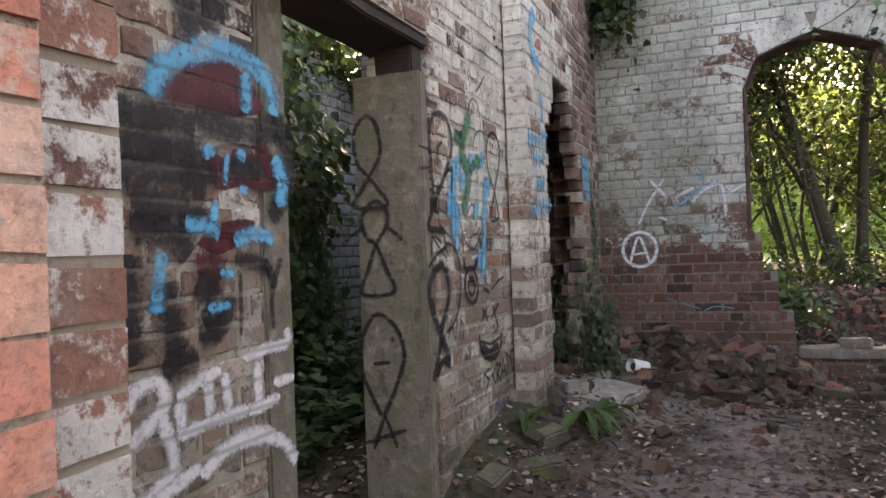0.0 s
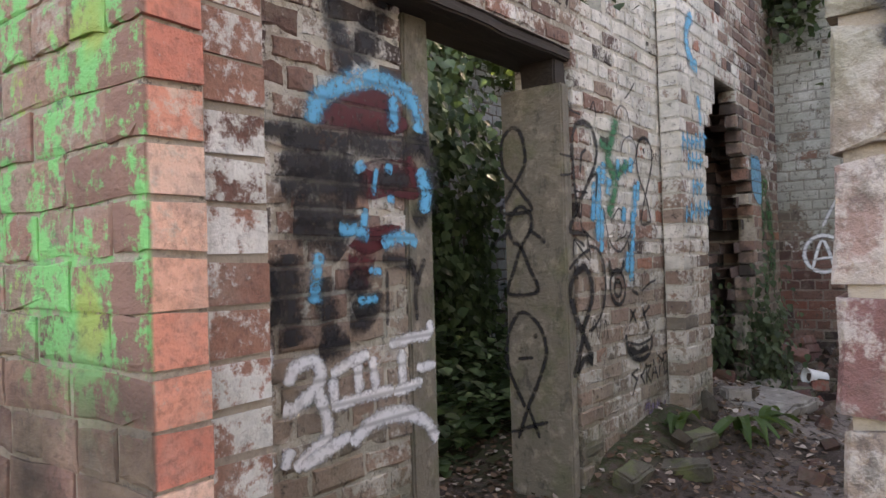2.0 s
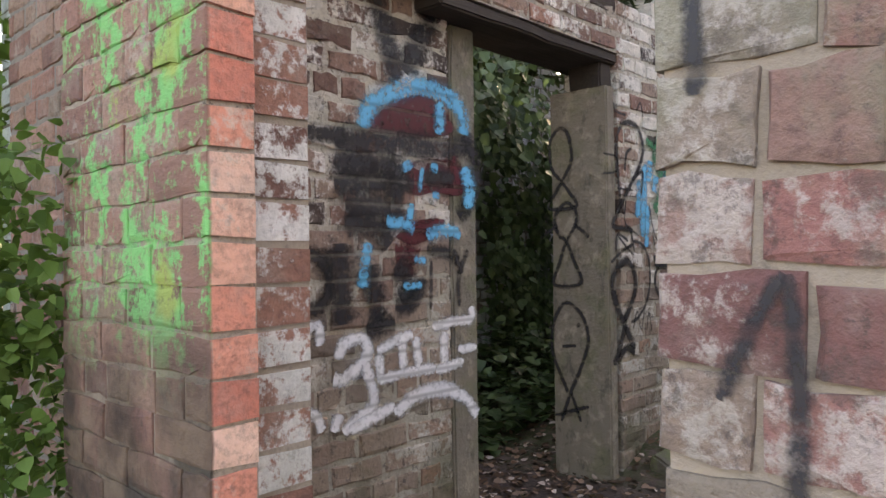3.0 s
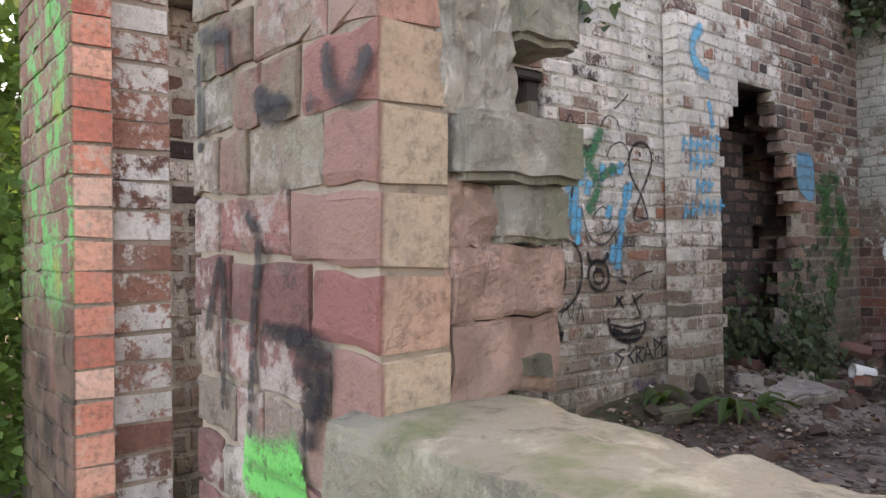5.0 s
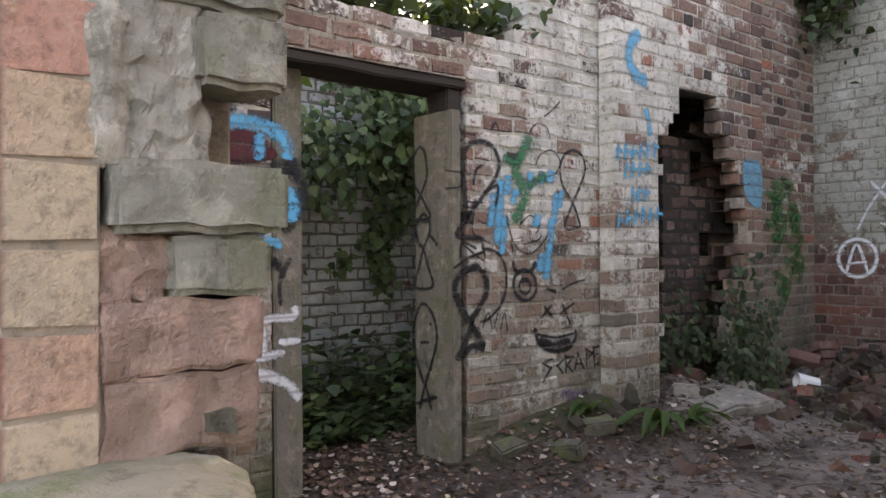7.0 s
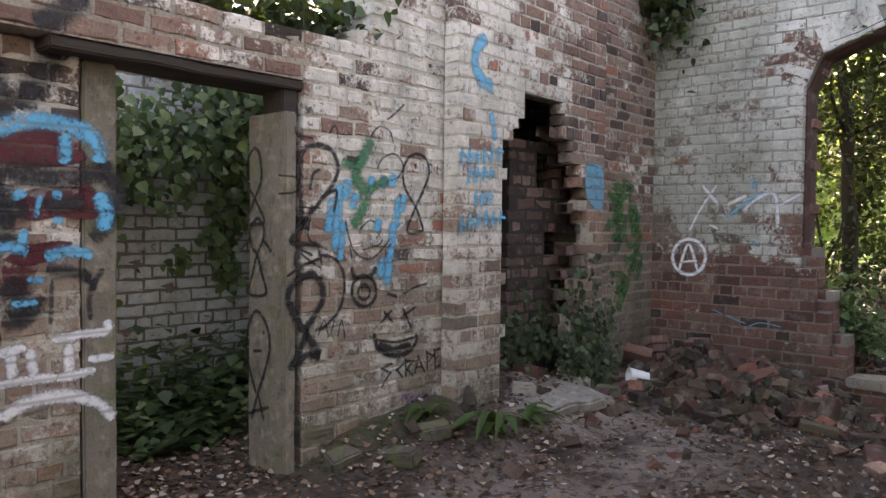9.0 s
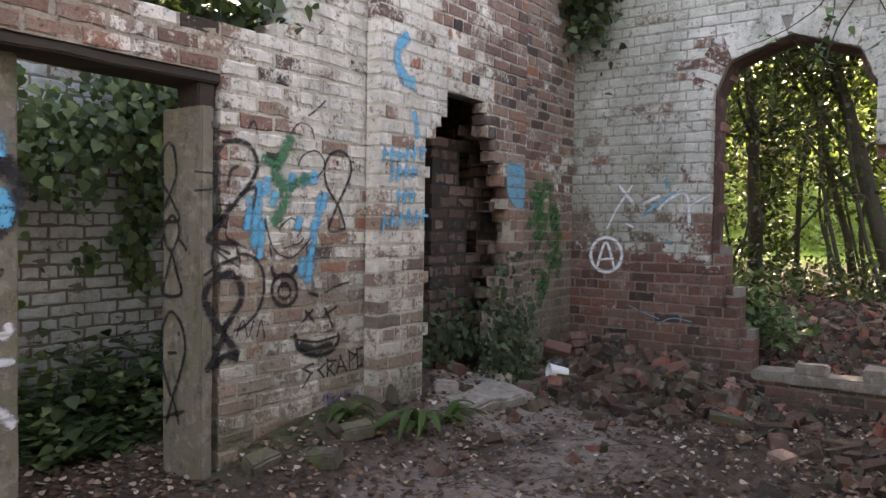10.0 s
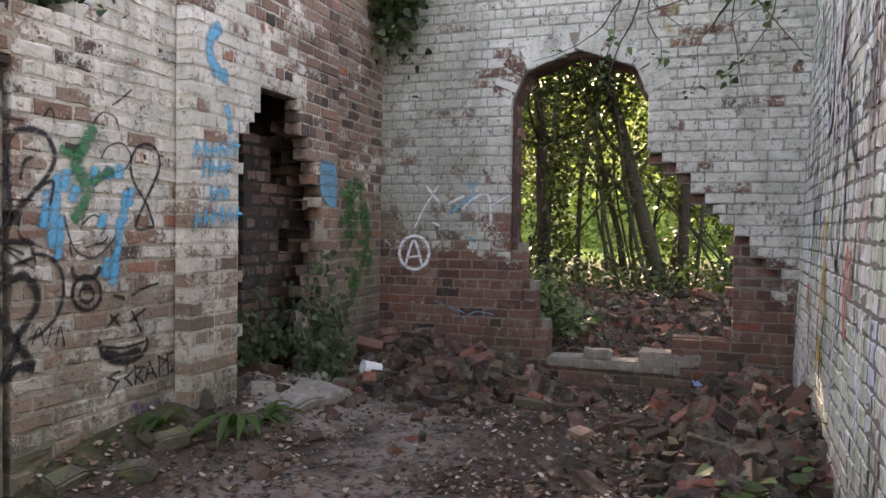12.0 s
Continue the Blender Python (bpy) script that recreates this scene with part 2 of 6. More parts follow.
M_RUBBLE = brick_surface("rubble_brick", [(0.0, (0.016, 0.01, 0.008)), (0.4, (0.06, 0.029, 0.022)), (0.68, (0.12, 0.046, 0.036)), (0.8, (0.11, 0.1, 0.06)), (0.9, (0.2, 0.065, 0.05)), (0.96, (0.3, 0.085, 0.055)), (1.0, (0.4, 0.27, 0.22))], 0.5, (0.34, 0.3, 0.26), plain_region(0.05), 0.5, 43.0)


def mortar_surface(name, colour, seed):
    n = Nodes(name, 0.95)
    a, b = n.noise(30, 6, 0.7, shift=seed), n.noise(3, 4, 0.6, shift=seed + 2)
    c = n.mix(b, colour, [k * 0.45 for k in colour])
    c = n.mix(n.math("MULTIPLY", n.step(a, 0.5, 0.75), 0.5), c, (0.05, 0.045, 0.04))
    n.bump(a, 0.8, 0.01)
    return n.done(c)


M_MORTAR = mortar_surface("old_mortar", (0.3, 0.27, 0.23), 1)
M_MORTAR_W = brick_surface("washed_mortar", [(0.0, (0.36, 0.31, 0.25)), (1.0, (0.42, 0.36, 0.29))], 0.9, (0.74, 0.68, 0.59), lambda n, x, y, z: n.math("ADD", w_region(n, x, y, z), 0.22), 0.95, 1.0, dark_hole)
M_MORTAR_N = brick_surface("pale_washed_mortar", [(0.0, (0.19, 0.145, 0.12)), (1.0, (0.24, 0.19, 0.155))], 0.8, (0.4, 0.39, 0.36), back_region, 0.5, 6.0, back_stains)
M_MORTAR_F = brick_surface("front_mortar", [(0.0, (0.34, 0.28, 0.22)), (1.0, (0.4, 0.32, 0.25))], 0.4, (0.5, 0.42, 0.36), plain_region(0.1), 0.8, 13.0, green_paint)
M_RED = brick_surface("bare_red_brick", [(0.0, (0.1, 0.05, 0.042)), (0.5, (0.19, 0.085, 0.07)), (1.0, (0.25, 0.11, 0.085))], 0.4, (0.4, 0.36, 0.33), plain_region(0.0), 0.4, 9.0)
M_MORTAR_PALE = mortar_surface("pale_mortar", (0.46, 0.37, 0.29), 5)
M_MORTAR_DARK = mortar_surface("dark_mortar", (0.06, 0.05, 0.045), 9)


def concrete_surface(name, colour, moss, seed):
    n = Nodes(name, 0.93)
    a, b, c = n.noise(45, 6, 0.7, shift=seed), n.noise(4, 5, 0.6, shift=seed + 3), n.noise(11, 5, 0.65, shift=seed + 6)
    col = n.mix(b, colour, [k * 0.6 for k in colour])
    col = n.mix(n.math("MULTIPLY", n.step(c, 0.5, 0.66), 0.6), col, [min(1, k * 1.5) for k in colour])
    col = n.mix(n.math("MULTIPLY", n.step(n.noise(17, 7, 0.75, stretch=(1, 1, 0.5), shift=seed + 12), 0.52, 0.64), 0.6), col, [k * 0.3 for k in colour])
    col = n.mix(n.math("MULTIPLY", n.step(n.noise(6, 5, 0.6, shift=seed + 9), 0.48, 0.65), moss), col, (0.13, 0.15, 0.055))
    n.bump(n.math("ADD", a, n.math("MULTIPLY", c, 1.8)), 0.9, 0.012)
    return n.done(col)


M_CONCRETE = concrete_surface("weathered_concrete", (0.26, 0.225, 0.175), 0.35, 2)
M_SILL = concrete_surface("mossy_sill_stone", (0.33, 0.3, 0.225), 0.8, 8)
M_STONE = concrete_surface("grey_green_stone", (0.32, 0.3, 0.25), 0.35, 14)
M_PLASTER = concrete_surface("broken_pale_mortar", (0.5, 0.46, 0.4), 0.1, 19)
M_LEDGE = concrete_surface("pale_worn_ledge_stone", (0.31, 0.265, 0.225), 0.2, 37)
M_MOSSY = concrete_surface("mossy_dark_stone", (0.13, 0.115, 0.085), 0.75, 29)
M_PINK = concrete_surface("pinkish_broken_brick", (0.4, 0.26, 0.21), 0.15, 33)
M_SLAB = concrete_surface("dusty_concrete", (0.36, 0.32, 0.28), 0.05, 25)


def earth_surface():
    n = Nodes("leafy_earth", 0.96)
    a, b, c = n.noise(70, 6, 0.7), n.noise(2.0, 5, 0.6, shift=4), n.noise(18, 5, 0.65, shift=8)
    x, y, z = n.xyz()
    col = n.mix(n.step(b, 0.35, 0.65), (0.06, 0.04, 0.03), (0.12, 0.085, 0.068))
    trod = n.math("MULTIPLY", n.band(n.math("ADD", x, n.math("MULTIPLY", y, 0.14)), 0.05, 1.15, 0.4), n.math("SUBTRACT", 1.0, n.step(y, 5.2, 6.2)))
    trod = n.math("MULTIPLY", n.math("ADD", n.math("MULTIPLY", trod, 0.8), n.math("MULTIPLY", n.band(y, 4.2, 5.2, 0.25), n.math("SUBTRACT", 1.0, n.step(x, -0.7, -0.1)))), n.step(n.math("ADD", b, n.math("MULTIPLY", a, 0.4)), 0.5, 0.8), clamp=True)
    col = n.mix(trod, col, (0.3, 0.245, 0.21))
    col = n.mix(n.math("MULTIPLY", n.step(c, 0.5, 0.62), 0.75), col, (0.035, 0.026, 0.02))
    col = n.mix(n.math("MULTIPLY", n.step(a, 0.6, 0.68), 0.6), col, (0.2, 0.15, 0.115))
    moss = n.math("MULTIPLY", n.math("MULTIPLY", n.band(y, 2.8, 4.1, 0.2), n.math("SUBTRACT", 1.0, n.step(x, -0.9, -0.75))), n.step(c, 0.35, 0.55))
    col = n.mix(n.math("MULTIPLY", moss, 0.85), col, (0.055, 0.07, 0.022))
    far = n.step(y, 12.0, 16.0)
    col = n.mix(far, col, n.mix(c, (0.3, 0.4, 0.05), (0.2, 0.3, 0.05)))
    n.bump(n.math("ADD", a, n.math("MULTIPLY", c, 2.0)), 0.9, 0.02)
    return n.done(col)


M_EARTH = earth_surface()


def leaf_surface(name, ramp, through_light, rough=0.45, tint=(0.38, 0.6, 0.06)):
    n = Nodes(name, rough)
    n.bsdf.inputs["Specular IOR Level"].default_value = 0.2
    col = n.ramp(n.rand(), ramp)
    n.put(col, n.bsdf.inputs["Base Color"])
    t = n.node("ShaderNodeBsdfTranslucent")
    n.put(n.mix(0.5, col, tint), t.inputs["Color"])
    m = n.node("ShaderNodeMixShader")
    m.inputs[0].default_value = through_light
    n.put(n.bsdf.outputs[0], m.inputs[1])
    n.put(t.outputs[0], m.inputs[2])
    n.put(m.outputs[0], n.out.inputs["Surface"])
    return n.mat


M_IVY = leaf_surface("ivy_leaf", [(0.0, (0.03, 0.055, 0.025)), (0.6, (0.085, 0.14, 0.06)), (1.0, (0.16, 0.23, 0.1))], 0.18, 0.38, (0.18, 0.32, 0.08))
# Second ivy leaf for dim spots: shade is put into the darker colour.
M_IVY_DULL = leaf_surface("shaded_ivy_leaf", [(0.0, (0.015, 0.024, 0.013)), (0.6, (0.04, 0.062, 0.03)), (1.0, (0.085, 0.115, 0.06))], 0.1, 0.5)
# Tree leaf darkened, hedge leaf brightened: shade and sunlight are put into the colours.
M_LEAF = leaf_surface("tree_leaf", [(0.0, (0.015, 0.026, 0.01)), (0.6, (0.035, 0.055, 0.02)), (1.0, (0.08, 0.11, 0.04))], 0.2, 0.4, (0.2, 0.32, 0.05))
M_HEDGE = leaf_surface("sun_coloured_leaf", [(0.0, (0.06, 0.095, 0.04)), (0.5, (0.16, 0.24, 0.11)), (1.0, (0.3, 0.4, 0.2))], 0.5, 0.5, (0.62, 0.8, 0.14))
M_FERN = leaf_surface("fern_leaf", [(0.0, (0.025, 0.05, 0.016)), (1.0, (0.06, 0.11, 0.035))], 0.2, 0.5)
M_FRESH = leaf_surface("fresh_leaf", [(0.0, (0.05, 0.1, 0.025)), (0.6, (0.1, 0.18, 0.04)), (1.0, (0.17, 0.28, 0.08))], 0.25, 0.6, (0.25, 0.45, 0.08))
M_DEAD = leaf_surface("dead_leaf", [(0.0, (0.035, 0.02, 0.014)), (0.5, (0.12, 0.068, 0.045)), (0.8, (0.25, 0.16, 0.115)), (0.96, (0.46, 0.38, 0.32)), (0.995, (0.6, 0.52, 0.46)), (1.0, (0.6, 0.5, 0.1))], 0.05, 0.8)


def bark_surface():
    n = Nodes("bark", 0.95)
    a = n.noise(20, 5, 0.65, stretch=(1, 1, 0.25))
    n.bump(a, 0.8, 0.02)
    return n.done(n.mix(a, (0.022, 0.019, 0.014), (0.075, 0.064, 0.045)))


def wood_surface():
    n = Nodes("rotten_wood", 0.9)
    a = n.noise(40, 5, 0.6, stretch=(1, 0.08, 1))
    n.bump(a, 0.7, 0.01)
    return n.done(n.mix(a, (0.016, 0.012, 0.01), (0.06, 0.045, 0.035)))


def wood_edge_surface():
    """Woodland seen from afar: mottled greens."""
    n = Nodes("far_woodland", 1.0)
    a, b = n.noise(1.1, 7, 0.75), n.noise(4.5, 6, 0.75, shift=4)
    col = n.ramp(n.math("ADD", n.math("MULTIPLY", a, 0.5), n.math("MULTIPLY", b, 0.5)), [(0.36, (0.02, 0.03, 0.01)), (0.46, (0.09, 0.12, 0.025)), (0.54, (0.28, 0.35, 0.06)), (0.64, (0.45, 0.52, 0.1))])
    n.bump(n.math("ADD", a, b), 1.0, 0.5)
    return n.done(col)


M_FAR = wood_edge_surface()
M_BARK, M_WOOD = bark_surface(), wood_surface()


def spray(name, colour, cover=0.95, wear=1.0):
    """Sprayed paint: ribbons whose edge dissolves in noise."""
    n = Nodes(name, 0.6)
    uv = n.node("ShaderNodeUVMap").outputs[0]
    v = n.xyz(uv)[1]
    edge = n.math("ABSOLUTE", n.math("SUBTRACT", n.math("MULTIPLY", v, 2.0), 1.0))
    rough = n.noise(75, 5, 0.75)
    patch = n.noise(16, 5, 0.7, shift=3)
    a = n.math("SUBTRACT", 1.0, edge)
    a = n.math("ADD", a, n.math("MULTIPLY", n.math("SUBTRACT", rough, 0.5), 1.3))
    a = n.step(a, 0.1, 0.8)
    flake = n.noise(38, 5, 0.75, shift=12)
    worn = n.math("MAXIMUM", n.math("MULTIPLY", n.step(patch, 0.52, 0.66), 0.6), n.math("MULTIPLY", n.step(flake, 0.53, 0.62), 0.75))
    bed = n.math("FRACT", n.math("MULTIPLY", n.xyz()[2], 1 / 0.083))
    joint = n.math("SUBTRACT", 1.0, n.band(bed, 0.08, 0.92, 0.07))
    worn = n.math("MULTIPLY", worn, wear)
    a = n.math("MULTIPLY", a, n.math("SUBTRACT", 1.0, n.math("MAXIMUM", worn, n.math("MULTIPLY", joint, 0.45))))
    n.put(n.math("MULTIPLY", a, cover), n.bsdf.inputs["Alpha"])
    return n.done(n.mix(n.noise(12, 3, 0.6, shift=6), colour, [c * 0.7 for c in colour]))


P_BLACK = spray("black_spray", (0.02, 0.018, 0.02), 0.97, 0.35)
P_BLACK_THIN = spray("thin_black_spray", (0.022, 0.02, 0.024), 0.88, 0.45)
P_BLUE = spray("light_blue_spray", (0.08, 0.5, 0.78))
P_BLUE_THIN = spray("thin_light_blue_spray", (0.16, 0.5, 0.7), 0.75, 0.6)
P_WHITE = spray("white_spray", (0.88, 0.88, 0.89), 1.0, 0.5)
P_WHITE_THIN = spray("thin_white_spray", (0.84, 0.84, 0.84), 0.85, 0.5)
P_GREEN = spray("green_spray", (0.03, 0.22, 0.1))
P_GREEN_THIN = spray("thin_green_spray", (0.05, 0.22, 0.06), 0.75)
P_MAROON = spray("maroon_spray", (0.11, 0.012, 0.018), 0.97, 0.4)
P_LIME = spray("lime_spray", (0.12, 0.6, 0.15))
P_ORANGE = spray("coral_spray", (0.8, 0.12, 0.08))
P_YELLOW = spray("yellow_spray", (0.75, 0.45, 0.04), 0.95, 0.4)
P_PURPLE = spray("faded_purple_spray", (0.3, 0.22, 0.36), 0.55)


def plain(name, colour, rough=0.5):
    n = Nodes(name, rough)
    return n.done(n.mix(n.noise(25, 3, 0.5), colour, [c * 0.88 for c in colour]))


M_WRAP = plain("pale_blue_wrapper", (0.4, 0.5, 0.85), 0.35)
M_CUP, M_RIM = plain("paper_cup", (0.78, 0.78, 0.76), 0.45), plain("cup_inside", (0.6, 0.6, 0.58), 0.6)


# ---- building helpers ----
def mesh_from(name, verts, faces, mat):
    me = bpy.data.meshes.new(name)
    me.from_pydata([tuple(v) for v in verts], [], faces)
    me.materials.append(mat)
    return me


def part(name, bm, material, parent, label=""):
    me = bpy.data.meshes.new(name)
    bm.to_mesh(me)
    bm.free()
    me.materials.append(material)
    ob = new(name, me)
    ob.parent = parent
    return tagged(ob, label)


def thing(name, bm, material, label="", category="", group="", kind=""):
    me = bpy.data.meshes.new(name)
    bm.to_mesh(me)
    bm.free()
    me.materials.append(material)
    return tagged(new(name, me), label, category, group, kind)


def smoothstep(v, a, b):
    t = min(1.0, max(0.0, (v - a) / (b - a)))
    return t * t * (3 - 2 * t)


def hash01(*k):
    return (math.sin(sum(a * b for a, b in zip(k, (12.9898, 78.233, 37.719, 9.173)))) * 43758.5453) % 1.0


COURSE, LONG = 0.083, 0.225
RING = [(-0.5, -0.5), (-0.18, -0.5), (0.17, -0.5), (0.5, -0.5), (0.5, 0.03), (0.5, 0.5), (0.16, 0.5), (-0.19, 0.5), (-0.5, 0.5), (-0.5, -0.02)]
BOX_FACES = [(i, (i + 1) % 10, 10 + (i + 1) % 10, 10 + i) for i in range(10)] + [(10 + i, 10 + (i + 1) % 10, 20 + (i + 1) % 10, 20 + i) for i in range(10)]
BOX_FACES += [tuple(range(20, 30))]


def brick_verts(seed, wear, bevel_u, bevel_z, bevel_d):
    """A worn brick in a unit cube: u and z from -0.5 to 0.5, depth from -1 to 0 (the face), its outline nibbled."""
    rng = random.Random(seed)
    j = lambda k: rng.uniform(-k, k)
    v = [(u, -1.0, z) for u, z in RING]
    v += [(u + j(0.015), -bevel_d + j(bevel_d * 0.5), z + j(wear)) for u, z in RING]
    chip = rng.randrange(10) if rng.random() < 0.4 else -1
    for i, (u, z) in enumerate(RING):
        k = 0.8 if i == chip else 1.0
        v.append((u * (1 - 2 * bevel_u) * k + j(0.02), j(bevel_d * 0.35) - (0.02 if i == chip else 0), z * (1 - 2 * bevel_z) * k + j(wear * 1.3)))
    return v


VARIANTS = [brick_verts(s, 0.075, 0.03, 0.09, 0.03) for s in range(14)]
ROUGH_VARIANTS = [brick_verts(s + 50, 0.09, 0.05, 0.12, 0.07) for s in range(10)]


class Wall:
    """A leaf of brickwork in the plane through origin along u, its face along n. solid(u, z) says where it stands."""

    def __init__(self, name, origin, u, n, length, top, depth, solid, mat, mortar, label, bottom=0.0, seed=1, rough=False, quoin=None, near=None, pieces=300, lean=0.0, recess=0.004, joint=(0.010, 0.018), course=COURSE, slope=0.0, cut=None):
        self.o, self.u, self.n = Vector(origin), Vector(u), Vector(n)
        self.seed, self.lean, self.recess, self.joint = seed, lean, recess, joint
        self.course, self.slope, self.cut = course, slope, cut
        root = self.core(name, length, bottom, top, depth, solid, mortar)
        tagged(root, label, "wall", kind="structure")
        self.root = root
        self.lay(root, length, bottom, top, depth, solid, mat, rough, quoin, near, pieces)

    def place(self, u, d, z):
        return self.o + self.u * u + self.n * (d + self.lean * z) + Vector((0, 0, z))

    def core(self, name, length, bottom, top, depth, solid, mortar):
        nu, dz = max(1, round(length / (LONG / 2))), self.course
        du, nz = length / nu, int(math.ceil((top - bottom) / dz))
        inside = lambda i, k: 0 <= i < nu and 0 <= k < nz and solid((i + 0.5) * du, bottom + (k + 0.5) * dz)
        verts, faces = [], []
        for i in range(nu):
            for k in range(nz):
                if not inside(i, k):
                    continue
                near = [inside(i - 1, k), inside(i + 1, k), inside(i, k - 1), inside(i, k + 1)]
                gap = 0.012
                u0, u1 = i * du + (0 if near[0] else gap), min(length, (i + 1) * du) - (0 if near[1] else gap)
                z0, z1 = bottom + k * dz, bottom + (k + 1) * dz - (0 if near[3] else gap)
                b = len(verts)
                for d in (-depth + 0.009, -self.recess):
                    verts += [self.place(u0, d, z0), self.place(u1, d, z0), self.place(u1, d, z1), self.place(u0, d, z1)]
                faces += [(b + 4, b + 5, b + 6, b + 7), (b + 3, b + 2, b + 1, b)]
                if not all(near):
                    faces += [(b, b + 1, b + 5, b + 4), (b + 1, b + 2, b + 6, b + 5), (b + 2, b + 3, b + 7, b + 6), (b + 3, b, b + 4, b + 7)]
        spot, keep, index = {}, [], []
        for v in verts:
            key = (round(v.x, 4), round(v.y, 4), round(v.z, 4))
            if key not in spot:
                spot[key] = len(keep)
                keep.append(v)
            index.append(spot[key])
        return new(name, mesh_from(name, keep, [tuple(index[i] for i in f) for f in faces], mortar))

    def lay(self, root, length, bottom, top, depth, solid, mat, rough, quoin, near, pieces):
        rng = random.Random(self.seed)
        shapes = ROUGH_VARIANTS if rough else VARIANTS
        spots = []
        k, z = 0, bottom
        while z < top:
            headers = (k % 4) == 3
            step = LONG / 2 if headers else LONG
            u = -step / 2 if (k % 2) else 0.0
            if headers:
                u = -LONG / 4
            cuts = [0.0]
            while u < length:
                u += step
                if u > 0.05 and u < length - 0.05:
                    cuts.append(u)
            cuts.append(length)
            if self.cut:
                cuts = [0.0] + list(self.cut[k % len(self.cut)]) + [length]
            for a, b in zip(cuts, cuts[1:]):
                # a brick stands where its cells stand; cut at openings
                da = [s for s in (0.25, 0.75) if solid(a + (b - a) * s, z + self.course / 2)]
                if not da:
                    continue
                if len(da) == 1:
                    mid = (a + b) / 2
                    a, b = (a, mid) if da[0] < 0.5 else (mid, b)
                spots.append((a, b, z, k))
            z += self.course
            k += 1
        if near:
            spots.sort(key=lambda s: (s[0] - near[0]) ** 2 + (s[2] - near[1]) ** 2)
        meshes, loose = {}, {}
        for index, (a, b, z, k) in enumerate(spots):
            m = mat
            if quoin:
                m = quoin(a, b, z, k) or mat
            w, h = b - a - rng.uniform(*self.joint), self.course - rng.uniform(*self.joint)
            out = rng.uniform(-0.002, 0.004)
            c = self.place((a + b) / 2, out, z + self.course / 2 + rng.uniform(-0.002, 0.002) + self.slope * ((a + b - length) / 2))
            c.z += 0.007 * noise.noise(Vector((a * 1.1 + self.seed, z * 1.7, 3.3)))
            tilt = rng.uniform(-0.02, 0.02) - math.atan(self.slope)
            turn = Matrix((self.u, self.n + Vector((0, 0, 0)), Vector((0, 0, 1)))).transposed().to_4x4()
            mtx = Matrix.Translation(c) @ turn @ Matrix.Rotation(tilt, 4, "Y") @ Matrix.Diagonal((w, depth - 0.012, h, 1))
            if self.lean:
                mtx = Matrix.Translation(c) @ turn @ Matrix.Rotation(-self.lean, 4, "X") @ Matrix.Diagonal((w, depth - 0.012, h, 1))
            s = rng.randrange(len(shapes))
            if index < pieces:
                key = (s, m.name)
                if key not in meshes:
                    meshes[key] = mesh_from("brick", shapes[s], BOX_FACES, m)
                ob = new("brick", meshes[key])
                ob.parent = root
                ob.matrix_basis = mtx
            else:
                verts, faces = loose.setdefault(m.name, ([], []))
                base = len(verts)
                verts += [mtx @ Vector(v) for v in shapes[s]]
                faces += [tuple(f + base for f in face) for face in BOX_FACES]
        for key, (verts, faces) in loose.items():
            ob = new("brickwork", mesh_from("brickwork", verts, faces, bpy.data.materials[key]))
            ob.parent = root
            tagged(ob, kind="stuff")


# ---- ground ----
def height(x, y):
    n = noise.noise(Vector((x * 0.9, y * 0.9, 3.1))) * 0.05 + noise.noise(Vector((x * 3.1, y * 3.1, 7.7))) * 0.02
    inner = 0.04 + 0.14 * smoothstep(-x, 0.1, 1.0) * smoothstep(y, 2.6, 4.2) * (1 - 0.9 * smoothstep(y, 5.2, 5.9))
    inner += 0.1 * math.exp(-((x + 1.15) / 0.45) ** 2 - ((y - 4.75) / 0.38) ** 2)
    inner -= 0.08 * smoothstep(x, 0.2, 1.0) * smoothstep(y, 5.0, 6.3)
    inner += 0.12 * math.exp(-((x + 1.0) / 0.24) ** 2) * smoothstep(y, 2.8, 3.2) * (1 - smoothstep(y, 3.8, 4.15))
    front = smoothstep(y, 0.35, 0.95)
    h = -0.2 * (1 - front) + inner * front
    bank = smoothstep(y, 6.85, 9.0) * 0.5 + smoothstep(y, 9, 15) * 0.25
    if y > 6.8:
        h = h * (1 - smoothstep(y, 6.8, 7.4)) + bank
    return h + n * (1.0 if abs(x) < 30 and abs(y) < 40 else 0.0)


def lines(dense0, dense1, fine, reach):
    v = list(np.arange(dense0, dense1 + 1e-6, fine))
    s, a, b = fine, dense0, dense1
    while b < reach:
        s *= 1.35
        a, b = a - s, b + s
        v = [a] + v + [b]
    return v


def build_ground():
    xs, ys = lines(-2.6, 3.4, 0.06, 400), lines(-0.4, 9.0, 0.06, 400)
    verts = [(x, y, height(x, y)) for y in ys for x in xs]
    w = len(xs)
    faces = [(j * w + i, j * w + i + 1, (j + 1) * w + i + 1, (j + 1) * w + i) for j in range(len(ys) - 1) for i in range(w - 1)]
    me = mesh_from("ground", verts, faces, M_EARTH)
    for p in me.polygons:
        p.use_smooth = True
    tagged(new("ground", me), "trodden brown earth strewn with dead leaves and rubble", "ground", kind="structure")


build_ground()

# ---- walls ----
WX = -1.02            # room face of the graffiti wall
BREAST = WX + 0.12    # face of the chimney breast
BACK = 6.7            # room face of the window wall
FRONT = 0.55          # outer face of the front wall
RX = -1.15            # face of the wall's recessed near length
DOOR = (2.015, 2.77)  # doorway in the graffiti wall


def w_top(y):
    if y < 1.95:
        return 2.62
    if y < 3.25:
        return 2.2 + 0.06 * hash01(int(y / 0.225), 3)
    return 2.3 + (y - 3.25) * 2.2


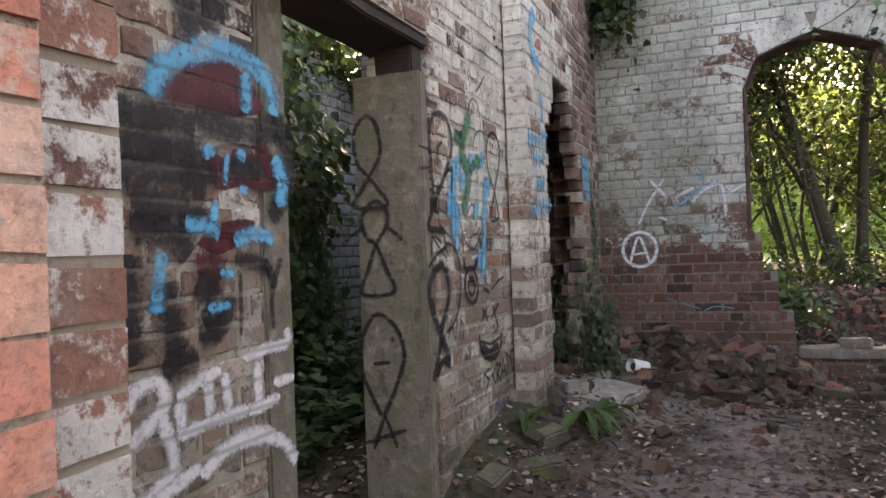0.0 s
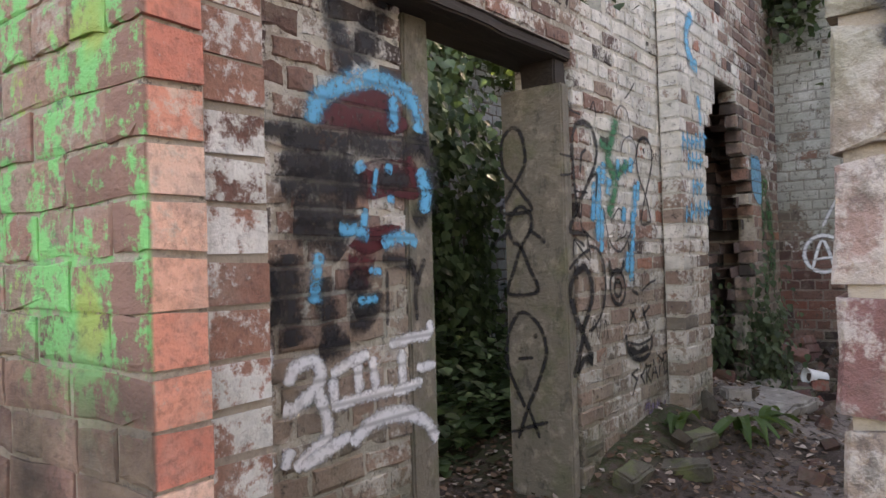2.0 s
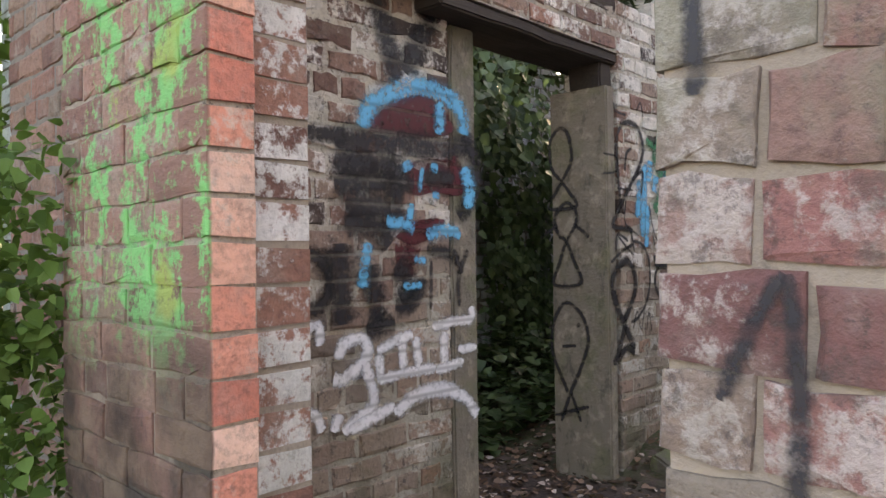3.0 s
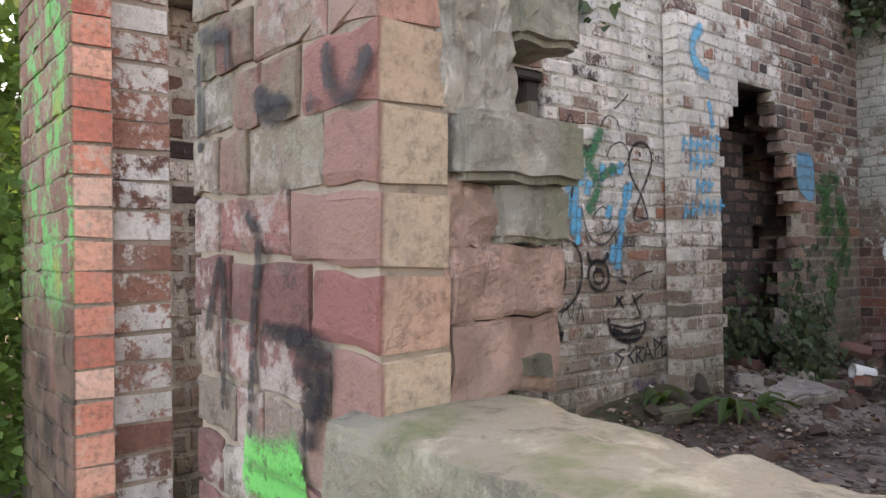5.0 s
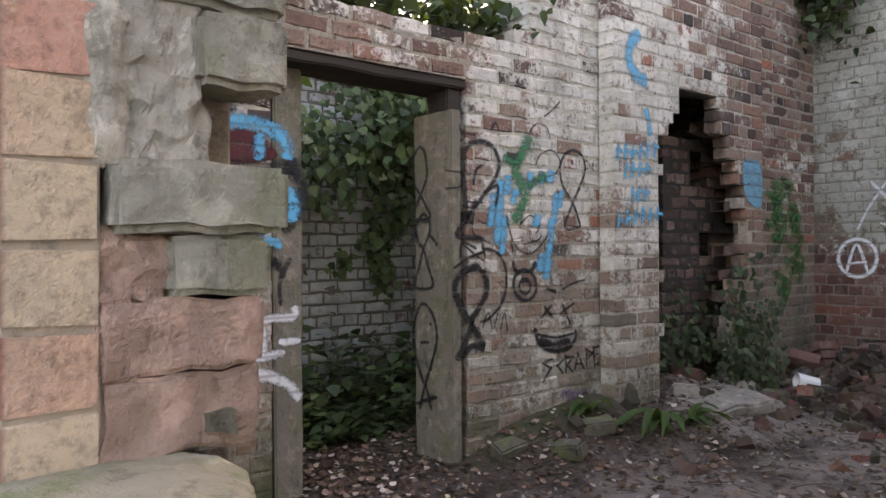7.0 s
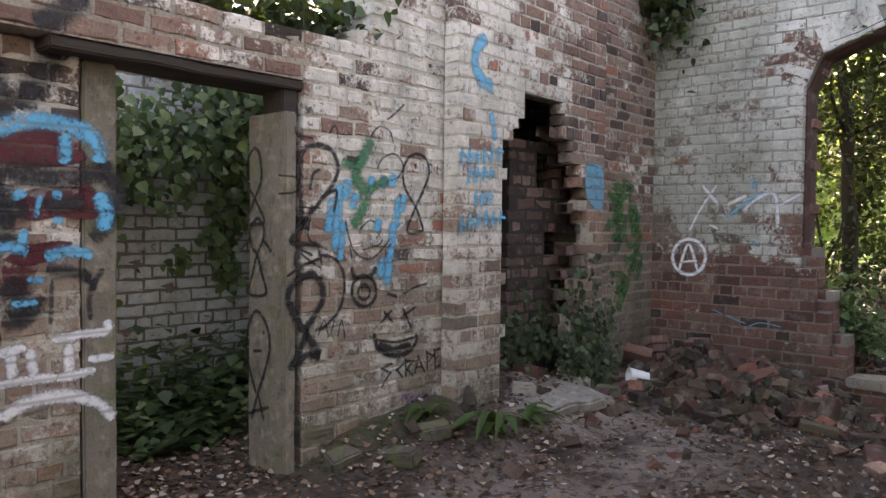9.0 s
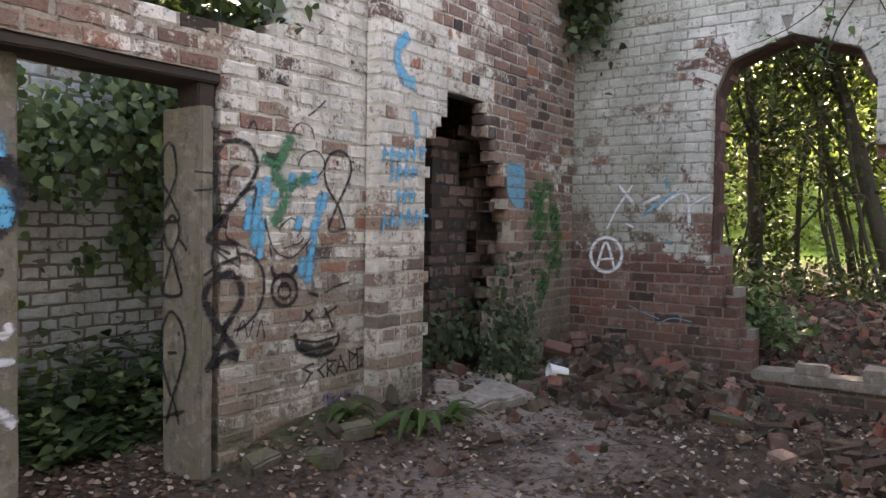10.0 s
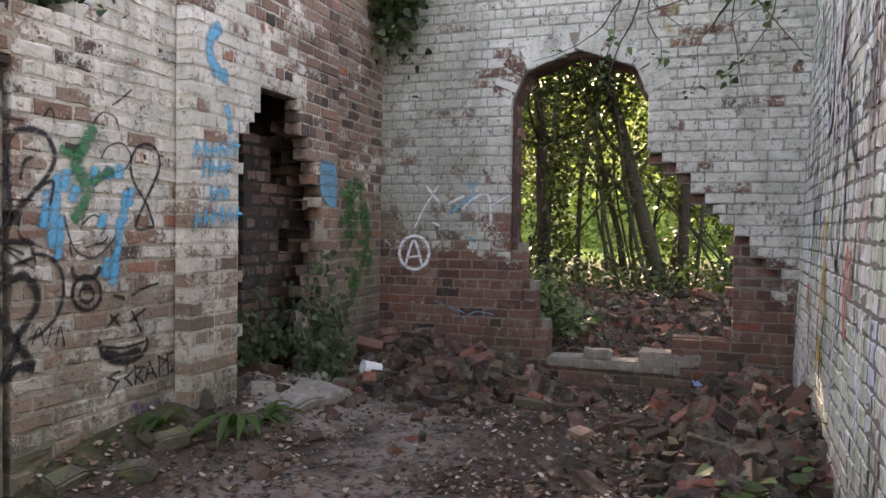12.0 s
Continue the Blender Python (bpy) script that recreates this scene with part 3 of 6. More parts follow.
def breach_right(z):
    if z < 1.19:
        return 5.2 + 0.39 * max(0.0, z - 0.6)
    return 5.43 - (z - 1.19) * (0.4 if z < 1.9 else 0.5)


def in_breach(y, z):
    """The ragged hole in the chimney breast."""
    if z > 2.12:
        return False
    left = 4.38 if z < 1.8 else 4.38 + (z - 1.8) * 0.75
    k = int(z / COURSE)
    return left + 0.05 * (hash01(k, 1) - 0.5) < y < breach_right(z) + 0.12 * (hash01(k, 2) - 0.5)


def in_hollow(y, z):
    """The wider hollow in the wall behind the breast."""
    return 4.3 < y < 5.58 and z < 2.2


def w_solid(u, z):
    y = u + FRONT + 0.3
    if z > min(3.6, w_top(y)):
        return False
    if y < DOOR[1] + 0.09 and z < 1.99:
        return False
    return not in_hollow(y, z)


wall_w = Wall("wall_west", (WX, FRONT + 0.3, 0), (0, 1, 0), (1, 0, 0), BACK - FRONT - 0.19, 3.6, 0.3, w_solid, M_W, M_MORTAR_W,
              "whitewashed brick wall, flaking and covered with graffiti, with a doorway", seed=3, near=(2.6, 1.3))

Wall("wall_west_near", (RX, FRONT + 0.3, 0), (0, 1, 0), (1, 0, 0), DOOR[0] - 0.14 - FRONT - 0.3, 1.99, 0.3, lambda u, z: True, M_W, M_MORTAR_W,
     "recessed length of the brick wall with a painted head and white letters", seed=4, near=(0.7, 1.2), pieces=200)


def breast_solid(u, z):
    return not in_breach(u + 3.9, z)


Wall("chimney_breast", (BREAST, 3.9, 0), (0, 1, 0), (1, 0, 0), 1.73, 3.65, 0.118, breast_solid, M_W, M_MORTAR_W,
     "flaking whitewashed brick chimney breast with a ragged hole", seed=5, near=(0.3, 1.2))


WIN = (0.2, 1.325)    # jambs of the pointed window
BACK_X = 0.2 - 14 * LONG / 2


def arch_top(x):
    s = abs((x - 0.7625) / 0.5625)
    return 2.77 - 0.2 * s - 0.2 * smoothstep(s, 0.78, 1.02)


def back_front(u, z):
    x = u + BACK_X
    if WIN[0] < x < WIN[1] and arch_top(x) - 0.05 < z < arch_top(x) + 0.17 and z > 2.36:
        return False
    if WIN[0] < x < WIN[1] and 0.2 < z < arch_top(x):
        left = WIN[0] if z > 1.15 else WIN[0] + (1.15 - z) * 0.36
        return x < left
    if x >= WIN[1] and 0.42 < z < 1.92:
        edge = 1.42 + (1.92 - z) * 0.92
        return x > edge if z > 0.8 else x > 1.98
    if x > WIN[1] and 0.2 < z <= 0.42:
        return x > 1.55
    return True


def back_rear(u, z):
    x = u + BACK_X
    if WIN[0] + 0.05 < x < WIN[1] and 0.2 < z < arch_top(x) + 0.02:
        left = WIN[0] + 0.05 if z > 1.15 else WIN[0] + 0.05 + (1.15 - z) * 0.36
        return x < left
    if x >= WIN[1] and 0.42 < z < 1.86:
        return x > (WIN[1] + (1.86 - z) * 1.2 if z > 1.38 else 1.95)
    if x > WIN[1] and 0.2 < z <= 0.42:
        return x > 1.5
    return True


wall_n = Wall("wall_north", (BACK_X, BACK, 0), (1, 0, 0), (0, -1, 0), 4.275, 3.9, 0.11, back_front, M_BACK, M_MORTAR_N,
              "pale whitewashed brick wall with a broken pointed window and bare red bricks below", bottom=-0.166, seed=7, near=(2.0, 1.4))
Wall("wall_north_rear_leaf", (BACK_X, BACK + 0.112, 0), (1, 0, 0), (0, -1, 0), 4.275, 3.9, 0.2, back_rear, M_RED, M_MORTAR,
     "rear leaf of the broken brick window wall", bottom=-0.166, seed=8, near=(3.2, 1.0), pieces=150)
Wall("wall_east", (2.44, BACK, 0), (-0.035, -0.9994, 0), (-0.9994, 0.035, 0), 5.8, 4.2, 0.3, lambda u, z: True, M_RIGHT, M_MORTAR,
     "brick wall thick with streaked and faded graffiti", bottom=-0.166, seed=9, near=(1.5, 1.2), lean=-0.03, joint=(0.005, 0.009), recess=0.003)

# front wall: the pier with green paint, the pier between the openings, the stub by the window
OUTER, MIDDLE = 0.0871, 0.096      # course heights of the two front piers
Wall("wall_south_pier_west", (-1.26, FRONT, 0), (1, 0, 0), (0, -1, 0), 0.71, 3.2, 0.118, lambda u, z: True, M_FRONT, M_MORTAR_F,
     "front brick pier with bright green dripping paint and orange corner bricks", bottom=-0.4654, seed=11, near=(0.6, 1.3), joint=(0.007, 0.012), recess=0.006,
     quoin=lambda a, b, z, k: M_ORANGE if b > 0.7 else None, course=OUTER, cut=((0.12, 0.36, 0.6), (0.24, 0.48), (0.13, 0.25, 0.37, 0.49, 0.61), (0.23, 0.47)))
Wall("wall_south_jamb", (-1.2, FRONT + 0.12, 0), (1, 0, 0), (0, -1, 0), 0.58, 3.2, 0.178, lambda u, z: True, M_JAMB, M_MORTAR_PALE,
     "inner leaf of the front pier with flaking white bricks", bottom=-0.4654, seed=12, near=(0.58, 1.3), pieces=80, course=OUTER)
Wall("wall_south_recess", (-2.32, FRONT + 0.2, 0), (1, 0, 0), (0, -1, 0), 1.06, 3.2, 0.2, lambda u, z: True, M_FRONT, M_MORTAR,
     "set-back dark brick front wall", bottom=-0.4654, seed=13, near=(1.0, 1.3), pieces=80, course=OUTER)
Wall("wall_south_pier_middle", (0.335, FRONT, 0), (1, 0, 0), (0, -1, 0), 0.565, 3.0, 0.118, lambda u, z: True, M_PIER, M_MORTAR_PALE,
     "red brick pier with buff corner bricks and black graffiti", bottom=-0.394, seed=14, near=(0.4, 1.1), joint=(0.008, 0.013), recess=0.007,
     quoin=lambda a, b, z, k: M_BUFF if b > 0.55 else None, course=MIDDLE, slope=-0.045,
     cut=((0.105, 0.348), (0.112, 0.216, 0.438), (0.162, 0.258, 0.38), (0.104, 0.235, 0.45), (0.15, 0.404)))
Wall("wall_south_pier_inner", (0.42, FRONT + 0.12, 0), (1, 0, 0), (0, -1, 0), 0.36, 3.0, 0.21, lambda u, z: True, M_PIER, M_MORTAR_PALE,
     "inner leaf of the brick pier", bottom=-0.394, seed=15, near=(0.4, 1.1), pieces=80, course=MIDDLE)
Wall("wall_south_under_sill", (0.9, FRONT, 0), (1, 0, 0), (0, -1, 0), 0.7, 0.7, 0.16, lambda u, z: True, M_PIER, M_MORTAR_PALE,
     "brick wall under the window sill", bottom=-0.415, seed=16, near=(0.1, 0.6), pieces=80)
Wall("wall_south_stub", (2.25, FRONT, 0), (1, 0, 0), (0, -1, 0), 0.5, 3.0, 0.3, lambda u, z: z > 0.7, M_PIER, M_MORTAR_PALE,
     "brick jamb at the window's other side", bottom=-0.415, seed=17, near=(0.1, 1.2), pieces=40)

# ---- fittings of the walls ----
def box(bm, x0, x1, y0, y1, z0, z1):
    v = [bm.verts.new(p) for p in ((x0, y0, z0), (x1, y0, z0), (x1, y1, z0), (x0, y1, z0), (x0, y0, z1), (x1, y0, z1), (x1, y1, z1), (x0, y1, z1))]
    for f in ((3, 2, 1, 0), (4, 5, 6, 7), (0, 1, 5, 4), (1, 2, 6, 5), (2, 3, 7, 6), (3, 0, 4, 7)):
        bm.faces.new([v[i] for i in f])


def roughen(bm, cuts, size, amount, seed, bevel=0.0):
    """Cut every edge, bevel it and push the skin about, so that the block looks hewn and worn."""
    if bevel:
        bmesh.ops.bevel(bm, geom=list(bm.edges), offset=bevel, segments=2, affect="EDGES")
    bmesh.ops.subdivide_edges(bm, edges=[e for e in bm.edges if e.calc_length() > 0.02], cuts=cuts, use_grid_fill=True)
    for v in bm.verts:
        p = v.co * size + Vector((seed, seed * 2, seed * 3))
        v.co += Vector((noise.noise(p), noise.noise(p + Vector((9, 0, 0))), noise.noise(p + Vector((0, 9, 0))))) * amount


def block(x0, x1, y0, y1, z0, z1, cuts=4, size=9, amount=0.012, seed=1, bevel=0.008):
    bm = bmesh.new()
    box(bm, x0, x1, y0, y1, z0, z1)
    roughen(bm, cuts, size, amount, seed, bevel)
    return bm


thing("door_post", block(RX - 0.3, RX + 0.004, DOOR[0] - 0.138, DOOR[0], -0.1, 1.937, 8, 6, 0.006, 2), M_CONCRETE, "weathered concrete door post, upright in the brick wall", "door post", "door posts")
thing("door_post", block(WX - 0.3, WX + 0.004, DOOR[1], DOOR[1] + 0.07, -0.1, 1.83, 8, 6, 0.006, 3), M_CONCRETE, "weathered concrete door post with black stick figures sprayed on it", "door post", "door posts")
thing("door_lintel", block(WX - 0.28, WX - 0.008, 1.7, DOOR[1] + 0.12, 1.94, 1.988, 8, 6, 0.01, 4), M_WOOD, "dark rotten wooden beam over the doorway", "lintel")
thing("bearing_brick", block(WX - 0.2, WX - 0.03, DOOR[1] + 0.01, DOOR[1] + 0.1, 1.825, 1.943, 3, 9, 0.01, 5), M_WOOD, "dark wooden packing block under the beam's end", "packing block")

# the broken stone window jamb on the middle pier
stone_jamb = tagged(new("stone_window_jamb"), "broken grey-green stone window jamb with pale mortar on the brick pier", "window jamb")
part("stone", block(0.78, 0.91, 0.668, 0.9, 1.142, 1.232, 7, 24, 0.006, 7, 0.01), M_STONE, stone_jamb)
part("stone", block(0.78, 0.9, 0.735, 0.875, 1.062, 1.138, 6, 24, 0.005, 8, 0.008), M_STONE, stone_jamb)
part("broken_brick", block(0.77, 0.888, 0.652, 0.745, 1.05, 1.139, 7, 26, 0.016, 9, 0.005), M_PINK, stone_jamb)
part("broken_brick", block(0.78, 0.896, 0.655, 0.865, 0.965, 1.058, 7, 18, 0.012, 10, 0.006), M_PINK, stone_jamb)
part("broken_brick", block(0.78, 0.89, 0.655, 0.86, 0.86, 0.962, 7, 18, 0.012, 16, 0.006), M_PINK, stone_jamb)
part("mortar_lump", block(0.84, 0.905, 0.755, 0.845, 0.86, 0.935, 5, 24, 0.012, 11, 0.026), M_MOSSY, stone_jamb, "dark lump of old mortar")
part("mortar_mass", block(0.78, 0.885, 0.645, 0.785, 1.225, 1.52, 14, 34, 0.013, 12, 0.006), M_PLASTER, stone_jamb, "rough pale broken mortar")
part("stone", block(0.79, 0.905, 0.775, 0.9, 1.335, 1.43, 6, 24, 0.006, 13, 0.01), M_STONE, stone_jamb)
part("stone", block(0.78, 0.9, 0.7, 0.9, 1.435, 1.56, 6, 24, 0.006, 14, 0.01), M_STONE, stone_jamb)
part("mortar_neck", block(0.81, 0.87, 0.765, 0.8, 1.225, 1.34, 6, 20, 0.012, 15, 0.006), M_PLASTER, stone_jamb, "pale mortar neck")

part("mortar_bed", block(0.76, 0.884, 0.64, 0.70, 0.86, 1.15, 10, 26, 0.012, 17, 0.006), M_PINK, stone_jamb, "pinkish crumbling mortar against the corner bricks")
part("mortar_bed", block(0.76, 0.893, 0.64, 0.69, 1.22, 1.6, 12, 22, 0.016, 18, 0.006), M_PLASTER, stone_jamb, "pale crumbling mortar against the corner bricks")


def build_sill():
    """A stone sill with a broken, ragged inner edge."""
    bm = bmesh.new()
    rows = []
    n = 90
    for i in range(n + 1):
        x = 0.845 + 0.765 * i / n
        rag = 0.035 * noise.noise(Vector((x * 9, 1.3, 0))) + 0.018 * noise.noise(Vector((x * 27, 4.1, 0)))
        back = 0.83 - 0.2 * max(0.0, x - 0.9) + rag * 0.9
        row = []
        for f, z in ((0.0, 0.715), (0.0, 0.775), (0.0, 0.835), (0.02, 0.858), (0.15, 0.866), (0.3, 0.868), (0.45, 0.868), (0.6, 0.866), (0.75, 0.862), (0.88, 0.85), (0.96, 0.835), (1.0, 0.79), (0.98, 0.715)):
            y = 0.505 + (back - 0.505) * f
            p = Vector((x, y, z))
            d = noise.noise(p * 14) * 0.006 + noise.noise(p * 40) * 0.003
            if f > 0.7:
                d += noise.noise(p * 24) * 0.012
            row.append(bm.verts.new((x, y - (d if f == 0 else 0), z + d)))
        rows.append(row)
    for a, b in zip(rows, rows[1:]):
        for j in range(len(a) - 1):
            bm.faces.new((a[j], b[j], b[j + 1], a[j + 1]))
        bm.faces.new((a[-1], b[-1], b[0], a[0]))
    bm.faces.new(rows[0])
    bm.faces.new(rows[-1][::-1])
    bmesh.ops.recalc_face_normals(bm, faces=list(bm.faces))
    return thing("window_sill", bm, M_SILL, "mossy worn stone window sill with a broken inner edge", "window sill")


build_sill()


# pointed arch of the window: a ring of bricks on edge, and a chamfered inner order
def build_arch():
    arch = tagged(new("window_arch"), "pointed arch of whitewashed bricks set on edge", "arch")
    steps = 200
    line = []
    for i in range(steps + 1):
        x = WIN[0] + (WIN[1] - WIN[0]) * i / steps
        line.append(Vector((x, 0, arch_top(x))))
    dist = [0.0]
    for a, b in zip(line, line[1:]):
        dist.append(dist[-1] + (b - a).length)
    total, count = dist[-1], 21

    def at(s):
        s = min(max(s, 0), total)
        for i in range(steps):
            if dist[i + 1] >= s:
                f = (s - dist[i]) / max(1e-6, dist[i + 1] - dist[i])
                return line[i].lerp(line[i + 1], f), (line[i + 1] - line[i]).normalized()
        return line[-1], (line[-1] - line[-2]).normalized()

    for i in range(count):
        p, t = at(total * (i + 0.5) / count)
        out = Vector((-t.z, 0, t.x))
        m = Matrix((t, Vector((0, -1, 0)), out)).transposed().to_4x4()
        mtx = Matrix.Translation(p + out * 0.105 + Vector((0, BACK - 0.007, 0))) @ m @ Matrix.Diagonal((total / count * 1.04, 0.105, 0.2, 1))
        ob = new("brick", mesh_from("brick", brick_verts(i + 300, 0.03, 0.06, 0.03, 0.05), BOX_FACES, M_BACK))
        ob.parent = arch
        ob.matrix_basis = mtx
    # mortar bed behind the ring
    verts, faces = [], []
    for i in range(41):
        p, t = at(total * i / 40)
        out = Vector((-t.z, 0, t.x))
        for k, y in ((0.0, BACK + 0.012), (0.235, BACK + 0.012), (0.235, BACK + 0.1), (0.0, BACK + 0.1)):
            q = p + out * k
            verts.append((q.x, y, q.z))
    for i in range(40):
        for k in range(4):
            faces.append((4 * i + k, 4 * i + 4 + k, 4 * i + 4 + (k + 1) % 4, 4 * i + (k + 1) % 4))
    bed = new("mortar_bed", mesh_from("mortar_bed", verts, faces, M_MORTAR))
    bed.parent = arch
    # dark chamfered inner order, set back in the opening, down the sound jamb
    verts, faces = [], []
    path = [(Vector((WIN[0], 0, z)), Vector((1, 0, 0))) for z in np.linspace(1.15, 2.26, 10)]
    for i in range(31):
        p, t = at(total * i / 30)
        path.append((p, Vector((t.z, 0, -t.x))))
    for p, inn in path:
        for k, y in ((-0.02, BACK + 0.07), (0.008, BACK + 0.075), (0.03, BACK + 0.12), (0.03, BACK + 0.26), (-0.02, BACK + 0.26)):
            q = p + inn * k
            verts.append((q.x, y, q.z))
    for i in range(len(path) - 1):
        for k in range(5):
            faces.append((5 * i + k, 5 * i + (k + 1) % 5, 5 * i + 5 + (k + 1) % 5, 5 * i + 5 + k))
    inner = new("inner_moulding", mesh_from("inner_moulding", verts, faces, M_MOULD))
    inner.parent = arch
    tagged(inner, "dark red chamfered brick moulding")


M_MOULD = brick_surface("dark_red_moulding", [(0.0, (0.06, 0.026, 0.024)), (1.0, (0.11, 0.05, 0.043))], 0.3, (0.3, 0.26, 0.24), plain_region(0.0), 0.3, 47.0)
build_arch()
thing("window_ledge", block(0.55, 1.62, BACK - 0.03, BACK + 0.26, 0.12, 0.2, 10, 7, 0.014, 21, 0.012), M_LEDGE, "worn grey stone ledge under the broken window", "ledge")
thing("ledge_stone", block(1.3, 1.78, BACK - 0.02, BACK + 0.24, 0.19, 0.29, 6, 7, 0.014, 22, 0.012), M_LEDGE, "loose grey stone on the window ledge", "stone")
thing("ledge_stone", block(0.85, 1.08, BACK + 0.0, BACK + 0.12, 0.2, 0.28, 5, 7, 0.012, 23, 0.012), M_LEDGE, "small grey stone on the window ledge", "stone")

# the sooty hollow behind the breach
def flue_solid(u, z):
    """Rough old brickwork with two knocked-out pockets and a ragged top."""
    y = u + 4.3
    if (5.1 < y < 5.45 and 1.54 < z < 1.8) or (5.22 < y < 5.6 and 1.09 < z < 1.28):
        return False
    return z < 1.86 + 0.1 * hash01(int(u / 0.11), 6) and not (y < 4.72 + 0.1 * hash01(int(z / COURSE), 8) and z > 0.75)


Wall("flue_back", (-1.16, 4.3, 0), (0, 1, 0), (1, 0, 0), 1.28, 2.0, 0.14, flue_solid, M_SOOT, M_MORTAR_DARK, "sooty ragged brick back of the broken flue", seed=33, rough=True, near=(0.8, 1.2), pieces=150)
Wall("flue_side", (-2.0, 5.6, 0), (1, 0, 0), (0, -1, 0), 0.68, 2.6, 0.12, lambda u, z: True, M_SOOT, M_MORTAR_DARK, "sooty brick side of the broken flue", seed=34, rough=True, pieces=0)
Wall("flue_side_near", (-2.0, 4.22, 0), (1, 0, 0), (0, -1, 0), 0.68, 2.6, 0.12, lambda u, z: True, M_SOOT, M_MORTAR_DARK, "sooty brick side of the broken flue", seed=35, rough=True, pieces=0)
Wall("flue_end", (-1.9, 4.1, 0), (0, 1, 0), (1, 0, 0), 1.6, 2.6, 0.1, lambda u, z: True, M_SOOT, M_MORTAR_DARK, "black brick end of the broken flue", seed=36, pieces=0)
# Unseen cap, added so that no sky lights the hollow from above.
flue_top = thing("flue_top", block(-2.0, -1.33, 4.1, 5.7, 2.45, 2.6, 3, 5, 0.02, 31), M_MORTAR_DARK, "unseen dark cap added over the flue to block skylight", "flue", kind="structure")

# corbelled ragged bricks inside the hole
rng = random.Random(77)
for k in range(10):
    z = 0.45 + 0.165 * k
    right = breach_right(z)
    ob = new("brick", mesh_from("brick", ROUGH_VARIANTS[k % 10], BOX_FACES, M_SOOT))
    ob.parent = wall_w.root
    ob.matrix_basis = Matrix.Translation((BREAST - 0.13 - 0.04 * rng.random(), right + 0.15 - 0.09 * rng.random(), z)) @ Euler((rng.uniform(-0.1, 0.1), rng.uniform(-0.1, 0.1), rng.uniform(-0.2, 0.2))).to_matrix().to_4x4() @ Matrix.Diagonal((0.1, 0.2, 0.07, 1))

# the next room, seen through the doorway
Wall("wall_beyond", (-2.75, 0.9, 0), (0, 1, 0), (1, 0, 0), 6.3, 2.8, 0.2, lambda u, z: z < 2.35 + 0.3 * hash01(int(u / 0.4), 5), M_BEYOND, M_MORTAR, "blue-white painted brick wall of the next room", seed=41, near=(3.0, 1.2), pieces=200)
Wall("wall_beyond_end", (-2.75, 6.6, 0), (1, 0, 0), (0, -1, 0), 1.45, 2.8, 0.2, lambda u, z: True, M_BEYOND, M_MORTAR, "blue-white painted end wall of the next room", seed=42, pieces=0)


# ---- graffiti ----
PLANES = {"W": ((WX + 0.0065, 0, 0), (0, 1, 0)), "B": ((BREAST + 0.0075, 0, 0), (0, 1, 0)), "R": ((RX + 0.0065, 0, 0), (0, 1, 0)), "P": ((0, DOOR[1] - 0.008, 0), (1, 0, 0)),
          "N": ((0, BACK - 0.0075, 0), (1, 0, 0)), "F": ((0, FRONT - 0.0075, 0), (1, 0, 0)), "E": ((2.1965, 0, 0), (0.035, 0.9994, 0))}


def rounded(points, n=6):
    """A smooth line through the points."""
    if len(points) < 3:
        (a, b), (c, d) = points[0], points[-1]
        return [(a + (c - a) * i / 8, b + (d - b) * i / 8) for i in range(9)]
    p = [points[0]] + list(points) + [points[-1]]
    out = []
    for i in range(1, len(p) - 2):
        for k in range(n):
            t = k / n
            out.append(tuple(0.5 * (2 * p[i][a] + (p[i + 1][a] - p[i - 1][a]) * t + (2 * p[i - 1][a] - 5 * p[i][a] + 4 * p[i + 1][a] - p[i + 2][a]) * t * t
                                    + (3 * p[i][a] - p[i - 1][a] - 3 * p[i + 1][a] + p[i + 2][a]) * t ** 3) for a in (0, 1)))
    return out + [points[-1]]


FACING = {"W": Vector((1, 0, 0)), "R": Vector((1, 0, 0)), "B": Vector((1, 0, 0)), "P": Vector((0, -1, 0)), "N": Vector((0, -1, 0)), "F": Vector((0, -1, 0)), "E": Vector((-1, 0, 0))}


def paint_mesh(name, verts, faces, vs, mat, parent):
    me = mesh_from(name, verts, faces, mat)
    uv = me.uv_layers.new(name="UVMap")
    for loop in me.loops:
        uv.data[loop.index].uv = (0.5, vs[loop.vertex_index])
    ob = new(name, me)
    ob.parent = parent
    return ob


